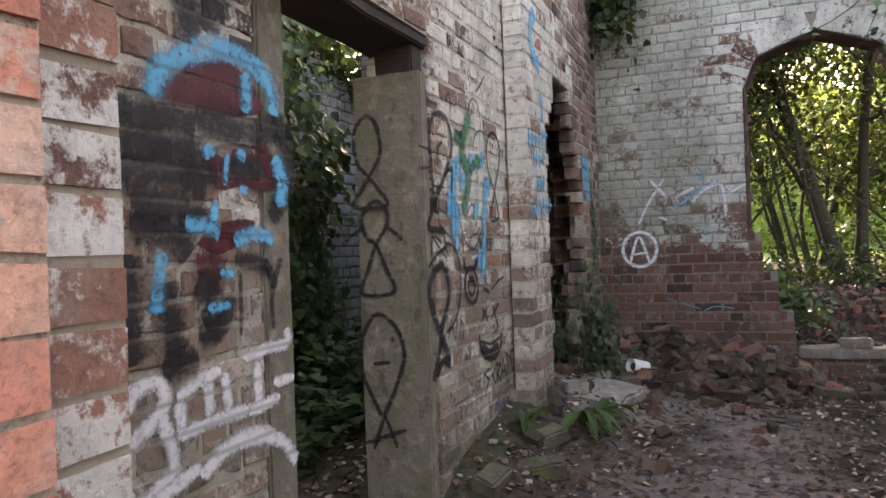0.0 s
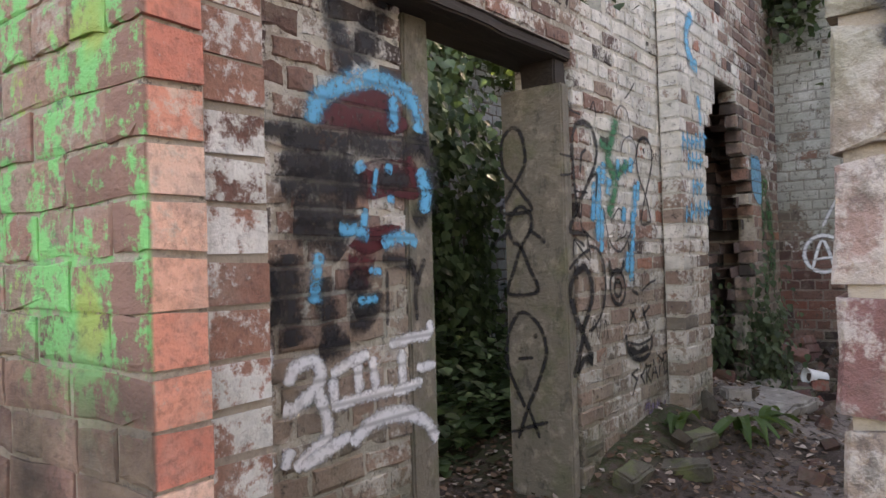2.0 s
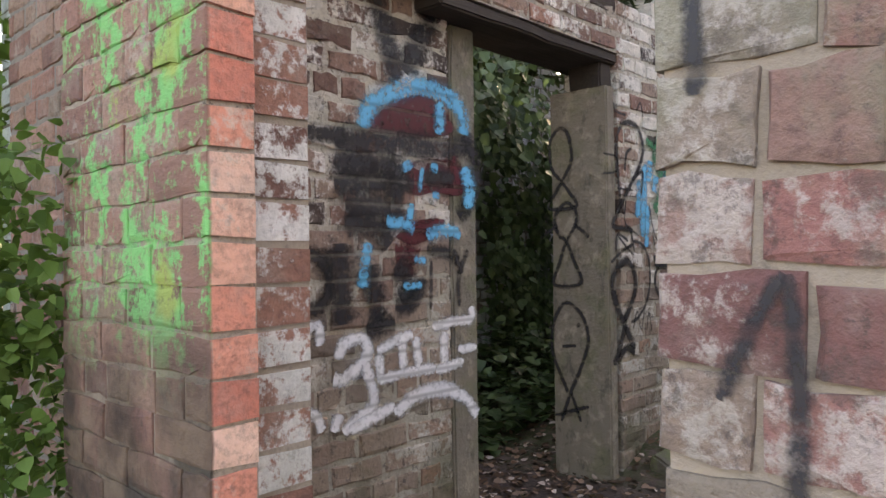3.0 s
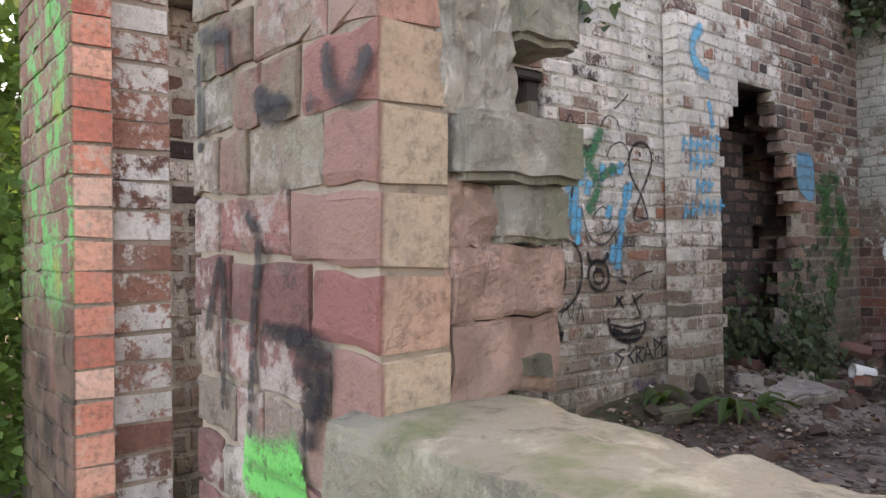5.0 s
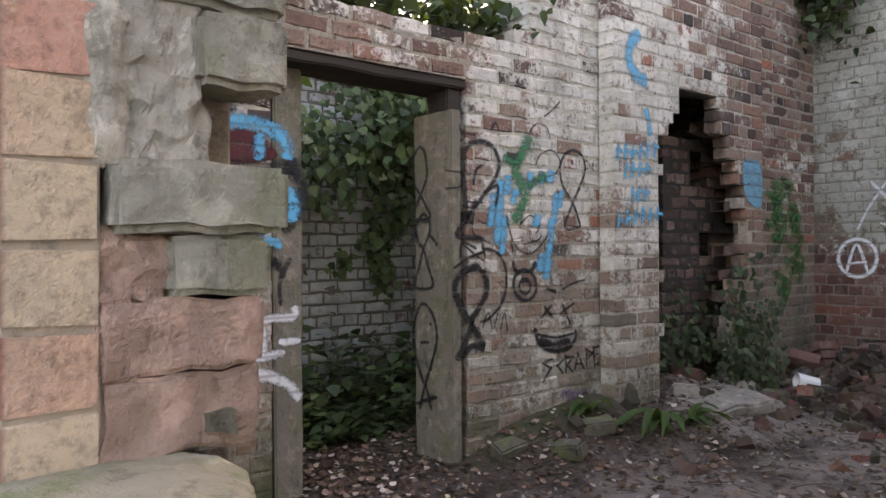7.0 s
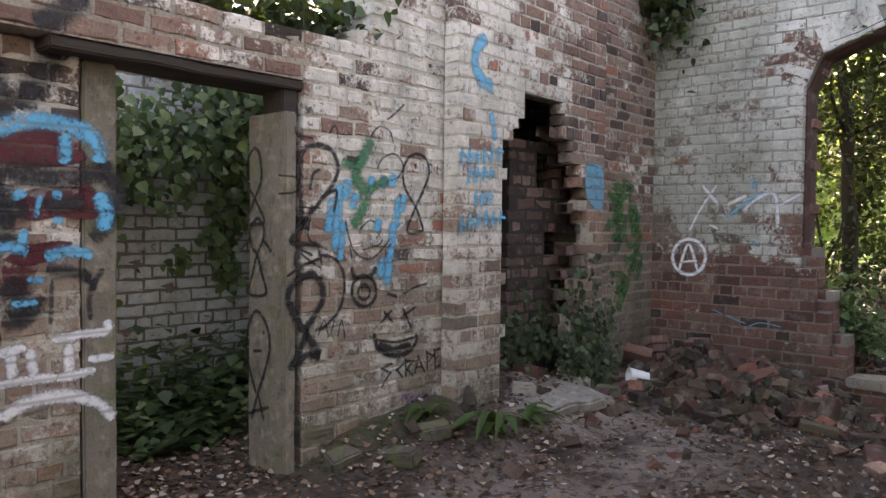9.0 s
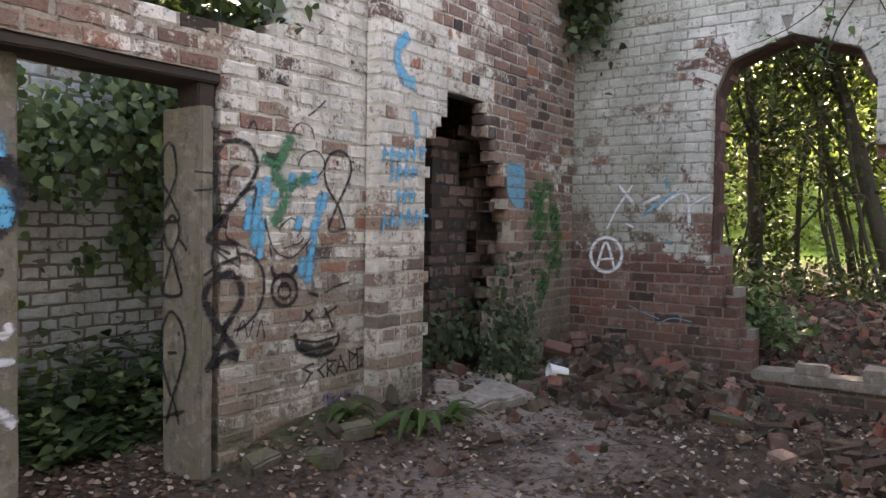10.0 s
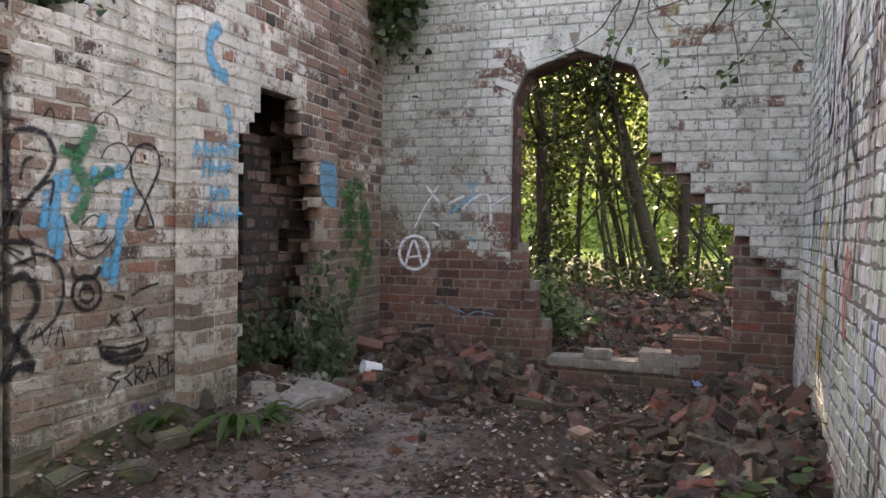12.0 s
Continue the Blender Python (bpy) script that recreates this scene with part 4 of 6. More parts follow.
def graffiti(plane, mat, label, strokes, fills=(), layer=0.0):
    """Strokes of sprayed paint on a wall, each a ribbon; fills are painted shapes."""
    o, along = Vector(PLANES[plane][0]), Vector(PLANES[plane][1])
    root = tagged(new("graffiti"), label, "graffiti")
    lift = layer

    def spot(u, z):
        return o + along * u + Vector((0, 0, z)) + FACING[plane] * (lift - (0.03 * z if plane == "E" else 0.0))

    for shape in fills:
        lift += 0.0003
        c = (sum(p[0] for p in shape) / len(shape), sum(p[1] for p in shape) / len(shape))
        ring = rounded(list(shape) + [shape[0]], 4)[:-1]
        verts, vs = [spot(*c)], [0.5]
        for f, v in ((0.9, 0.5), (1.06, 1.0)):
            for p in ring:
                verts.append(spot(c[0] + (p[0] - c[0]) * f, c[1] + (p[1] - c[1]) * f))
                vs.append(v)
        n = len(ring)
        faces = [(0, 1 + i, 1 + (i + 1) % n) for i in range(n)] + [(1 + i, 1 + n + i, 1 + n + (i + 1) % n, 1 + (i + 1) % n) for i in range(n)]
        paint_mesh("painted_shape", verts, faces, vs, mat, root)
    for width, points in strokes:
        lift += 0.0003
        line = rounded(points)
        verts, faces, vs = [], [], []
        for i, p in enumerate(line):
            a, c = line[max(0, i - 1)], line[min(len(line) - 1, i + 1)]
            t = Vector((c[0] - a[0], c[1] - a[1]))
            t = t.normalized() if t.length > 1e-6 else Vector((1, 0))
            s = Vector((-t.y, t.x)) * width * 0.85 * (0.9 + 0.2 * noise.noise(Vector((p[0] * 9, p[1] * 9, width))))
            end = 0.5 if i in (0, len(line) - 1) else 1.0
            for v in (0.0, 0.5, 1.0):
                q = Vector(p) + s * (2 * v - 1) * end
                verts.append(spot(q.x, q.y))
                vs.append(v)
        for i in range(len(line) - 1):
            for k in (0, 1):
                faces.append((3 * i + k, 3 * i + k + 1, 3 * i + k + 4, 3 * i + k + 3))
        paint_mesh("stroke", verts, faces, vs, mat, root)
    return root


# ---- graffiti: strokes as (width, places along the wall and up) ----
graffiti('W', P_BLACK, 'black sprayed loop-headed figure on the whitewashed bricks', [(0.028, [(2.879, 1.277), (2.857, 1.448), (2.85, 1.578), (2.888, 1.655), (2.968, 1.685), (3.052, 1.664), (3.098, 1.585), (3.07, 1.5), (2.969, 1.386), (2.889, 1.304), (2.796, 1.198)]), (0.028, [(2.796, 1.191), (2.987, 1.183)]), (0.018, [(2.92, 1.451), (2.936, 1.532), (2.985, 1.563)]), (0.02, [(2.986, 1.414), (3.088, 1.46), (3.071, 1.348)])])
graffiti('W', P_BLACK, 'thick black sprayed loop with a tail on the bricks', [(0.042, [(2.797, 0.886), (2.791, 0.951), (2.843, 1.006), (2.922, 1.036), (2.988, 0.992), (3.005, 0.909), (2.956, 0.831), (2.891, 0.757)]), (0.05, [(2.797, 0.899), (2.843, 0.815), (2.923, 0.713), (2.99, 0.622)]), (0.04, [(2.99, 0.608), (2.907, 0.634), (2.829, 0.579)]), (0.04, [(2.907, 0.755), (2.844, 0.63), (2.798, 0.571)]), (0.02, [(2.987, 1.129), (3.073, 1.113), (3.136, 1.04), (3.144, 0.926), (3.102, 0.831), (3.023, 0.769), (2.956, 0.749)]), (0.018, [(2.781, 1.03), (2.874, 1.078), (2.987, 1.115)]), (0.016, [(2.827, 1.08), (2.842, 1.159), (2.938, 1.13)])])
DRIPS = ((3.05, 1.42, 1.24), (3.1, 1.5, 1.15), (3.16, 1.52, 1.42), (3.13, 1.3, 1.1), (3.33, 1.55, 1.45), (3.42, 1.55, 1.49), (3.49, 1.57, 1.5), (3.53, 1.44, 1.27), (3.57, 1.46, 1.36), (3.49, 1.3, 1.1), (3.46, 1.12, 0.95), (3.41, 1.1, 1.0), (3.21, 1.45, 1.37), (3.38, 1.32, 1.25))
graffiti('W', P_BLUE, 'pale blue dripping spray paint on the bricks', [(0.05 + 0.02 * hash01(i, 4), [(y + 0.02 * hash01(i, 1), a), (y, (a + b) / 2), (y - 0.015, b)]) for i, (y, a, b) in enumerate(DRIPS)])
graffiti('W', P_GREEN, 'dark green sprayed figure on the bricks', [(0.075, [(3.325, 1.75), (3.268, 1.643), (3.22, 1.538), (3.289, 1.441), (3.252, 1.339), (3.196, 1.28)]), (0.05, [(3.122, 1.615), (3.194, 1.593), (3.25, 1.583)]), (0.05, [(3.455, 1.545), (3.366, 1.498), (3.308, 1.466)])], layer=0.003)
graffiti('W', P_BLACK, 'black sprayed swirl face with ears', [(0.022, [(3.375, 0.925), (3.367, 0.889), (3.342, 0.862), (3.306, 0.849), (3.266, 0.853), (3.232, 0.871), (3.208, 0.901), (3.199, 0.937), (3.207, 0.971), (3.231, 0.998), (3.265, 1.012), (3.304, 1.01), (3.34, 0.992), (3.366, 0.962), (3.375, 0.925)]), (0.02, [(3.328, 0.922), (3.324, 0.906), (3.312, 0.893), (3.295, 0.887), (3.276, 0.889), (3.259, 0.897), (3.248, 0.911), (3.244, 0.928), (3.248, 0.944), (3.259, 0.957), (3.276, 0.963), (3.295, 0.962), (3.312, 0.953), (3.324, 0.939), (3.328, 0.922)]), (0.03, [(3.194, 1.06), (3.224, 1.007), (3.331, 1.011), (3.37, 1.059)]), (0.03, [(3.255, 0.962), (3.316, 0.958)]), (0.012, [(3.179, 1.181), (3.198, 1.109)]), (0.012, [(3.272, 1.151), (3.389, 1.178), (3.417, 1.208)])])
graffiti('W', P_BLACK, 'black sprayed one-eyed fish-like figure', [(0.02, [(3.746, 1.257), (3.685, 1.381), (3.595, 1.487), (3.572, 1.578), (3.606, 1.658), (3.681, 1.696), (3.76, 1.671), (3.789, 1.594), (3.743, 1.494), (3.672, 1.38), (3.611, 1.247), (3.746, 1.257)]), (0.03, [(3.669, 1.638), (3.678, 1.611)])])
graffiti('W', P_BLACK, 'black sprayed grinning face with crossed eyes', [(0.022, [(3.452, 0.911), (3.537, 0.883)]), (0.014, [(3.58, 0.896), (3.69, 0.933), (3.783, 0.946)]), (0.018, [(3.413, 0.748), (3.495, 0.813)]), (0.02, [(3.433, 0.809), (3.504, 0.741)]), (0.018, [(3.581, 0.818), (3.653, 0.694)]), (0.018, [(3.683, 0.815), (3.581, 0.771)]), (0.03, [(3.357, 0.697), (3.394, 0.608), (3.498, 0.557), (3.627, 0.561), (3.694, 0.615), (3.685, 0.665)]), (0.016, [(3.374, 0.662), (3.518, 0.631), (3.68, 0.643)]), (0.05, [(3.394, 0.629), (3.497, 0.591), (3.649, 0.602)])])
graffiti('W', P_BLACK, 'the word SCRAPE sprayed in black capitals', [(0.016, [(3.506, 0.512), (3.424, 0.495), (3.424, 0.495), (3.486, 0.46), (3.486, 0.46), (3.42, 0.389)]), (0.016, [(3.597, 0.502), (3.541, 0.47), (3.541, 0.47), (3.589, 0.418)]), (0.016, [(3.611, 0.417), (3.61, 0.512), (3.61, 0.512), (3.668, 0.504), (3.668, 0.504), (3.62, 0.464), (3.62, 0.464), (3.678, 0.412)]), (0.016, [(3.683, 0.428), (3.714, 0.519), (3.714, 0.519), (3.771, 0.423)]), (0.012, [(3.696, 0.464), (3.756, 0.461)]), (0.016, [(3.79, 0.436), (3.788, 0.538), (3.788, 0.538), (3.841, 0.514), (3.841, 0.514), (3.799, 0.481)]), (0.014, [(3.905, 0.549), (3.851, 0.543), (3.851, 0.543), (3.862, 0.441), (3.862, 0.441), (3.906, 0.451)]), (0.012, [(3.851, 0.496), (3.895, 0.5)])])
graffiti('W', P_PURPLE, 'faded purple scribble low on the bricks', [(0.05, [(3.586, 0.283), (3.621, 0.324), (3.658, 0.253), (3.693, 0.31)]), (0.04, [(3.722, 0.256), (3.768, 0.303), (3.807, 0.229), (3.864, 0.295)]), (0.03, [(3.587, 0.22), (3.722, 0.224), (3.855, 0.24)])])
SCRIBBLE = []
for z, a, b in ((1.7, 3.93, 4.36), (1.59, 4.0, 4.27), (1.44, 4.06, 4.25), (1.31, 3.93, 4.38)):
    count = round((b - a) / 0.07)
    for i in range(count):
        y, low = a + (b - a) * i / count, z + 0.13 * (a + (b - a) * i / count - 4.1)
        SCRIBBLE += [(0.03, [(y, low - 0.04), (y + 0.01, low + 0.05 + 0.02 * hash01(i, z))]), (0.026, [(y, low + 0.04 * hash01(i, z, 2)), (y + 0.055, low + 0.03 * hash01(i, z, 3))])]
graffiti('B', P_BLUE, 'pale blue sprayed rows of small unreadable letters on the chimney breast', SCRIBBLE)
graffiti('B', P_BLUE, 'pale blue sprayed hook high on the chimney breast', [(0.08, [(4.153, 2.436), (4.068, 2.351), (4.053, 2.248), (4.13, 2.162), (4.225, 2.152)]), (0.051, [(4.206, 1.981), (4.235, 1.916), (4.254, 1.814)])])
graffiti('B', P_BLUE_THIN, 'pale blue paint patch beside the hole', [(0.09, [(5.34, 1.72), (5.58, 1.7)])], [[(5.34, 1.74), (5.58, 1.74), (5.59, 1.42), (5.36, 1.5)]])
SCRAWL = []
for i in range(17):
    y, z = 5.92 + 0.5 * hash01(i, 3), 0.75 + 0.88 * (i + hash01(i, 5)) / 17
    SCRAWL.append((0.05 + 0.05 * hash01(i, 6), [(y - 0.08 * hash01(i, 7), z + 0.06), (y + 0.12, z + 0.02), (y + 0.02, z - 0.05 - 0.1 * hash01(i, 9))]))
graffiti('W', P_GREEN_THIN, 'patchy green spray paint beside the corner', SCRAWL)
graffiti('P', P_BLACK, 'three black stick figures sprayed on the concrete post', [(0.02, [(-1.263, 1.421), (-1.311, 1.48), (-1.318, 1.598), (-1.272, 1.659), (-1.226, 1.645), (-1.2, 1.563), (-1.204, 1.492), (-1.248, 1.421), (-1.288, 1.363), (-1.329, 1.29), (-1.176, 1.291), (-1.212, 1.357), (-1.263, 1.421)]), (0.02, [(-1.275, 1.158), (-1.297, 1.24), (-1.236, 1.311), (-1.18, 1.271), (-1.184, 1.205), (-1.234, 1.131), (-1.268, 1.042), (-1.303, 0.928), (-1.156, 0.939), (-1.197, 1.046), (-1.234, 1.131), (-1.275, 1.158)]), (0.02, [(-1.375, 1.149), (-1.333, 1.18), (-1.281, 1.205)]), (0.02, [(-1.189, 1.207), (-1.149, 1.18), (-1.11, 1.147)]), (0.022, [(-1.234, 0.429), (-1.277, 0.511), (-1.32, 0.623), (-1.306, 0.759), (-1.24, 0.845), (-1.154, 0.79), (-1.122, 0.678), (-1.16, 0.558), (-1.219, 0.432), (-1.274, 0.289)]), (0.022, [(-1.178, 0.752), (-1.168, 0.736)]), (0.017, [(-1.263, 0.64), (-1.186, 0.65)]), (0.02, [(-1.219, 0.432), (-1.166, 0.302)]), (0.02, [(-1.311, 0.312), (-1.123, 0.377)])])
graffiti('N', P_WHITE, 'white sprayed letter A in a circle', [(0.035, [(-0.538, 1.051), (-0.551, 0.987), (-0.589, 0.933), (-0.646, 0.902), (-0.71, 0.899), (-0.769, 0.926), (-0.811, 0.977), (-0.827, 1.042), (-0.814, 1.108), (-0.774, 1.162), (-0.716, 1.192), (-0.652, 1.193), (-0.594, 1.166), (-0.553, 1.115), (-0.538, 1.051)]), (0.03, [(-0.77, 0.918), (-0.688, 1.156), (-0.604, 0.935)]), (0.025, [(-0.744, 0.999), (-0.611, 1.019)])])
graffiti('N', P_WHITE_THIN, 'thin white sprayed scrawl on the pale bricks', [(0.03, [(-0.68, 1.271), (-0.594, 1.446), (-0.458, 1.651)]), (0.04, [(-0.583, 1.653), (-0.439, 1.485)]), (0.04, [(-0.362, 1.485), (-0.214, 1.561)]), (0.035, [(-0.236, 1.436), (-0.116, 1.541), (0.004, 1.559), (0.033, 1.305)]), (0.03, [(0.029, 1.47), (0.191, 1.562)]), (0.03, [(-0.513, 1.323), (-0.435, 1.29)])])
graffiti('N', P_BLUE_THIN, 'thin faded blue sprayed marks on the bricks', [(0.03, [(-0.36, 1.388), (-0.213, 1.508), (-0.078, 1.588)]), (0.012, [(-0.477, 0.62), (-0.342, 0.571), (-0.191, 0.524)]), (0.012, [(-0.214, 0.474), (-0.093, 0.541), (0.075, 0.526)]), (0.03, [(-0.178, 1.694), (-0.147, 1.613)]), (0.03, [(-0.166, 1.188), (-0.097, 1.152)])])
graffiti('R', P_MAROON, 'maroon fill of the painted head', [(0.05, [(1.624, 1.189), (1.722, 1.172), (1.797, 1.2)]), (0.07, [(1.58, 1.086), (1.648, 1.085), (1.69, 1.065)]), (0.06, [(1.579, 1.03), (1.666, 1.018)]), (0.05, [(1.881, 1.44), (1.911, 1.339)])], [[(1.462, 1.482), (1.488, 1.539), (1.593, 1.609), (1.735, 1.645), (1.839, 1.607), (1.891, 1.532), (1.731, 1.491), (1.591, 1.487)], [(1.615, 1.377), (1.714, 1.415), (1.913, 1.421), (1.96, 1.342), (1.91, 1.294), (1.785, 1.301), (1.668, 1.286)], [(1.581, 1.137), (1.665, 1.191), (1.827, 1.206), (1.787, 1.153), (1.669, 1.11)]])
graffiti('R', P_BLACK_THIN, 'black bars and shading of the painted head', [(0.1, [(1.324, 1.437), (1.486, 1.454), (1.596, 1.454)]), (0.1, [(1.59, 1.465), (1.789, 1.459), (1.989, 1.499)]), (0.08, [(1.956, 1.53), (2.01, 1.409), (1.976, 1.281), (1.908, 1.216)]), (0.09, [(1.321, 1.299), (1.458, 1.318), (1.675, 1.328)]), (0.09, [(1.589, 1.422), (1.58, 1.3), (1.595, 1.198)]), (0.1, [(1.36, 1.181), (1.48, 1.18), (1.561, 1.114)]), (0.12, [(1.335, 1.115), (1.342, 0.977), (1.353, 0.857)]), (0.1, [(1.464, 1.043), (1.487, 0.935), (1.501, 0.825)]), (0.09, [(1.579, 1.04), (1.659, 0.962), (1.603, 0.918)]), (0.08, [(1.446, 0.83), (1.575, 0.846)]), (0.06, [(1.718, 0.997), (1.664, 0.908), (1.576, 0.9)]), (0.05, [(1.734, 1.094), (1.839, 1.083), (1.902, 1.052)]), (0.025, [(1.953, 1.093), (1.901, 0.991), (1.904, 0.884)]), (0.025, [(1.871, 1.093), (1.921, 1.006)]), (0.02, [(1.754, 1.055), (1.749, 0.88)]), (0.07, [(1.319, 1.371), (1.459, 1.383), (1.588, 1.375)]), (0.08, [(1.361, 1.236), (1.558, 1.24)]), (0.07, [(1.726, 1.348), (1.879, 1.362)])])
graffiti('R', P_BLACK_THIN, 'broad black V sprayed over the doorway side', [(0.1, [(1.487, 2.02), (1.542, 1.851), (1.601, 1.676)]), (0.1, [(1.902, 2.141), (1.756, 1.901), (1.637, 1.711)])])
graffiti('W', P_BLACK_THIN, 'black sprayed bar that runs up from the recessed wall', [(0.1, [(1.662, 2.000), (1.836, 2.150)])])
graffiti('R', P_BLUE, 'pale blue outline and features of the painted head', [(0.07, [(1.447, 1.493), (1.456, 1.551), (1.516, 1.602), (1.622, 1.652), (1.721, 1.674), (1.825, 1.663), (1.903, 1.634), (1.937, 1.579), (1.93, 1.527)]), (0.05, [(1.809, 1.632), (1.803, 1.512)]), (0.05, [(1.63, 1.401), (1.647, 1.368)]), (0.04, [(1.757, 1.396), (1.793, 1.384)]), (0.025, [(1.713, 1.385), (1.697, 1.297)]), (0.04, [(1.656, 1.256), (1.648, 1.199)]), (0.05, [(1.536, 1.187), (1.61, 1.185), (1.67, 1.167)]), (0.05, [(1.727, 1.144), (1.826, 1.165), (1.912, 1.15)]), (0.06, [(1.933, 1.403), (1.967, 1.322), (1.948, 1.248)]), (0.05, [(1.454, 1.118), (1.438, 1.043), (1.425, 0.97)]), (0.03, [(1.662, 1.061), (1.724, 1.055)]), (0.03, [(1.61, 0.968), (1.702, 0.971)]), (0.03, [(1.76, 1.29), (1.797, 1.288)])], layer=0.005)
graffiti('R', P_WHITE, 'large white sprayed letters that cannot be read', [(0.05, [(1.328, 0.748), (1.356, 0.796), (1.434, 0.805), (1.445, 0.742), (1.353, 0.684), (1.308, 0.688)]), (0.05, [(1.438, 0.725), (1.478, 0.594), (1.403, 0.546), (1.345, 0.515)]), (0.045, [(1.5, 0.753), (1.51, 0.661)]), (0.045, [(1.606, 0.796), (1.613, 0.68)]), (0.04, [(1.495, 0.753), (1.573, 0.785), (1.66, 0.801)]), (0.04, [(1.492, 0.66), (1.624, 0.671), (1.774, 0.671)]), (0.045, [(1.675, 0.79), (1.686, 0.683)]), (0.04, [(1.756, 0.816), (1.864, 0.828), (1.969, 0.833), (1.967, 0.878)]), (0.045, [(1.816, 0.795), (1.819, 0.656)]), (0.04, [(1.772, 0.658), (1.924, 0.678)]), (0.04, [(1.893, 0.723), (1.999, 0.725)]), (0.045, [(1.305, 0.524), (1.329, 0.578)]), (0.045, [(1.368, 0.515), (1.465, 0.54), (1.567, 0.57)]), (0.055, [(1.567, 0.539), (1.678, 0.587), (1.825, 0.584), (1.936, 0.533), (1.994, 0.46)])])
graffiti('R', P_WHITE, 'white sprayed strokes beside the jamb', [(0.04, [(1.116, 0.801), (1.242, 0.863), (1.258, 0.798)]), (0.04, [(1.188, 0.81), (1.16, 0.658)]), (0.04, [(1.103, 0.593), (1.227, 0.592), (1.263, 0.532)])])
graffiti('R', P_BLACK, 'black sprayed ring on the dark bricks', [(0.05, [(1.299, 0.993), (1.29, 0.957), (1.268, 0.928), (1.236, 0.913), (1.203, 0.914), (1.173, 0.931), (1.152, 0.961), (1.146, 0.997), (1.153, 1.032), (1.174, 1.061), (1.205, 1.077), (1.239, 1.077), (1.269, 1.06), (1.291, 1.03), (1.299, 0.993)]), (0.05, [(1.123, 1.294), (1.19, 1.286)]), (0.06, [(1.215, 1.454), (1.383, 1.462)])])
graffiti('R', P_PURPLE, 'faded purple patch low on the bricks', [(0.06, [(1.123, 0.398), (1.201, 0.395)]), (0.05, [(1.122, 0.347), (1.189, 0.325)])])
graffiti('F', P_BLACK_THIN, 'black sprayed letters high on the brick pier', [(0.021, [(0.383, 1.389), (0.384, 1.311), (0.386, 1.224)]), (0.018, [(0.498, 1.394), (0.497, 1.336)]), (0.036, [(0.607, 1.291), (0.625, 1.249), (0.698, 1.252)]), (0.03, [(0.748, 1.241), (0.769, 1.246)]), (0.03, [(0.8, 1.31), (0.807, 1.256), (0.852, 1.24), (0.896, 1.285)]), (0.03, [(0.383, 1.415), (0.509, 1.395)]), (0.024, [(0.612, 1.268), (0.693, 1.259)])])
graffiti('F', P_BLACK_THIN, 'black sprayed strokes low on the brick pier', [(0.024, [(0.563, 1.113), (0.602, 1.063), (0.583, 0.966), (0.567, 0.785)]), (0.018, [(0.464, 1.052), (0.432, 0.992), (0.405, 0.93)]), (0.018, [(0.469, 1.05), (0.477, 0.929), (0.471, 0.811)]), (0.03, [(0.615, 0.946), (0.682, 0.944), (0.737, 0.94)]), (0.036, [(0.686, 0.941), (0.782, 0.926), (0.777, 0.875), (0.733, 0.8)]), (0.054, [(0.714, 0.919), (0.761, 0.885), (0.739, 0.843)])])
graffiti('F', P_LIME, 'bright green paint splash low on the pier', [(0.08, [(0.546, 0.754), (0.632, 0.751), (0.728, 0.768)]), (0.05, [(0.542, 0.727), (0.642, 0.728), (0.737, 0.748)])])
graffiti('E', P_ORANGE, 'coral red sprayed marks on the streaked wall', [(0.13, [(5.76, 0.96), (5.75, 0.88), (5.77, 0.8)]), (0.08, [(4.04, 1.23), (4.1, 1.07), (4.06, 0.95), (4.0, 0.82)]), (0.06, [(3.95, 1.2), (3.93, 1.0)])])
graffiti('E', P_YELLOW, 'yellow sprayed marks on the streaked wall', [(0.1, [(4.98, 1.37), (5.02, 1.2)]), (0.08, [(4.86, 1.12), (4.95, 1.05), (5.05, 0.86)]), (0.08, [(4.84, 1.05), (4.83, 0.8)]), (0.09, [(5.03, 0.72), (5.0, 0.56)]), (0.08, [(4.88, 0.7), (4.9, 0.56)])])
graffiti('W', P_BLACK_THIN, 'thin black sprayed doodles and faces on the bricks', [(0.012, [(3.325, 1.759), (3.383, 1.818), (3.464, 1.805), (3.494, 1.736)]), (0.012, [(3.443, 1.862), (3.518, 1.914), (3.577, 1.966)]), (0.012, [(3.373, 1.587), (3.413, 1.65), (3.507, 1.68), (3.572, 1.624), (3.53, 1.55), (3.414, 1.519)]), (0.014, [(3.149, 1.308), (3.208, 1.152), (3.33, 1.102), (3.45, 1.184), (3.482, 1.238)]), (0.012, [(3.252, 1.261), (3.329, 1.311), (3.4, 1.262), (3.369, 1.208)]), (0.014, [(2.836, 1.159), (2.988, 1.069), (2.964, 1.183)]), (0.012, [(2.727, 1.517), (2.841, 1.51), (2.841, 1.447), (2.727, 1.428)]), (0.012, [(2.825, 1.758), (2.84, 1.721), (2.935, 1.713)]), (0.014, [(3.035, 1.744), (3.076, 1.79), (3.097, 1.724)]), (0.01, [(2.973, 0.72), (3.012, 0.798), (3.047, 0.711), (3.081, 0.797)]), (0.01, [(3.103, 0.704), (3.127, 0.786), (3.153, 0.692)]), (0.012, [(2.842, 1.368), (2.986, 1.368)]), (0.012, [(2.921, 1.318), (2.912, 1.211), (3.038, 1.155)])])
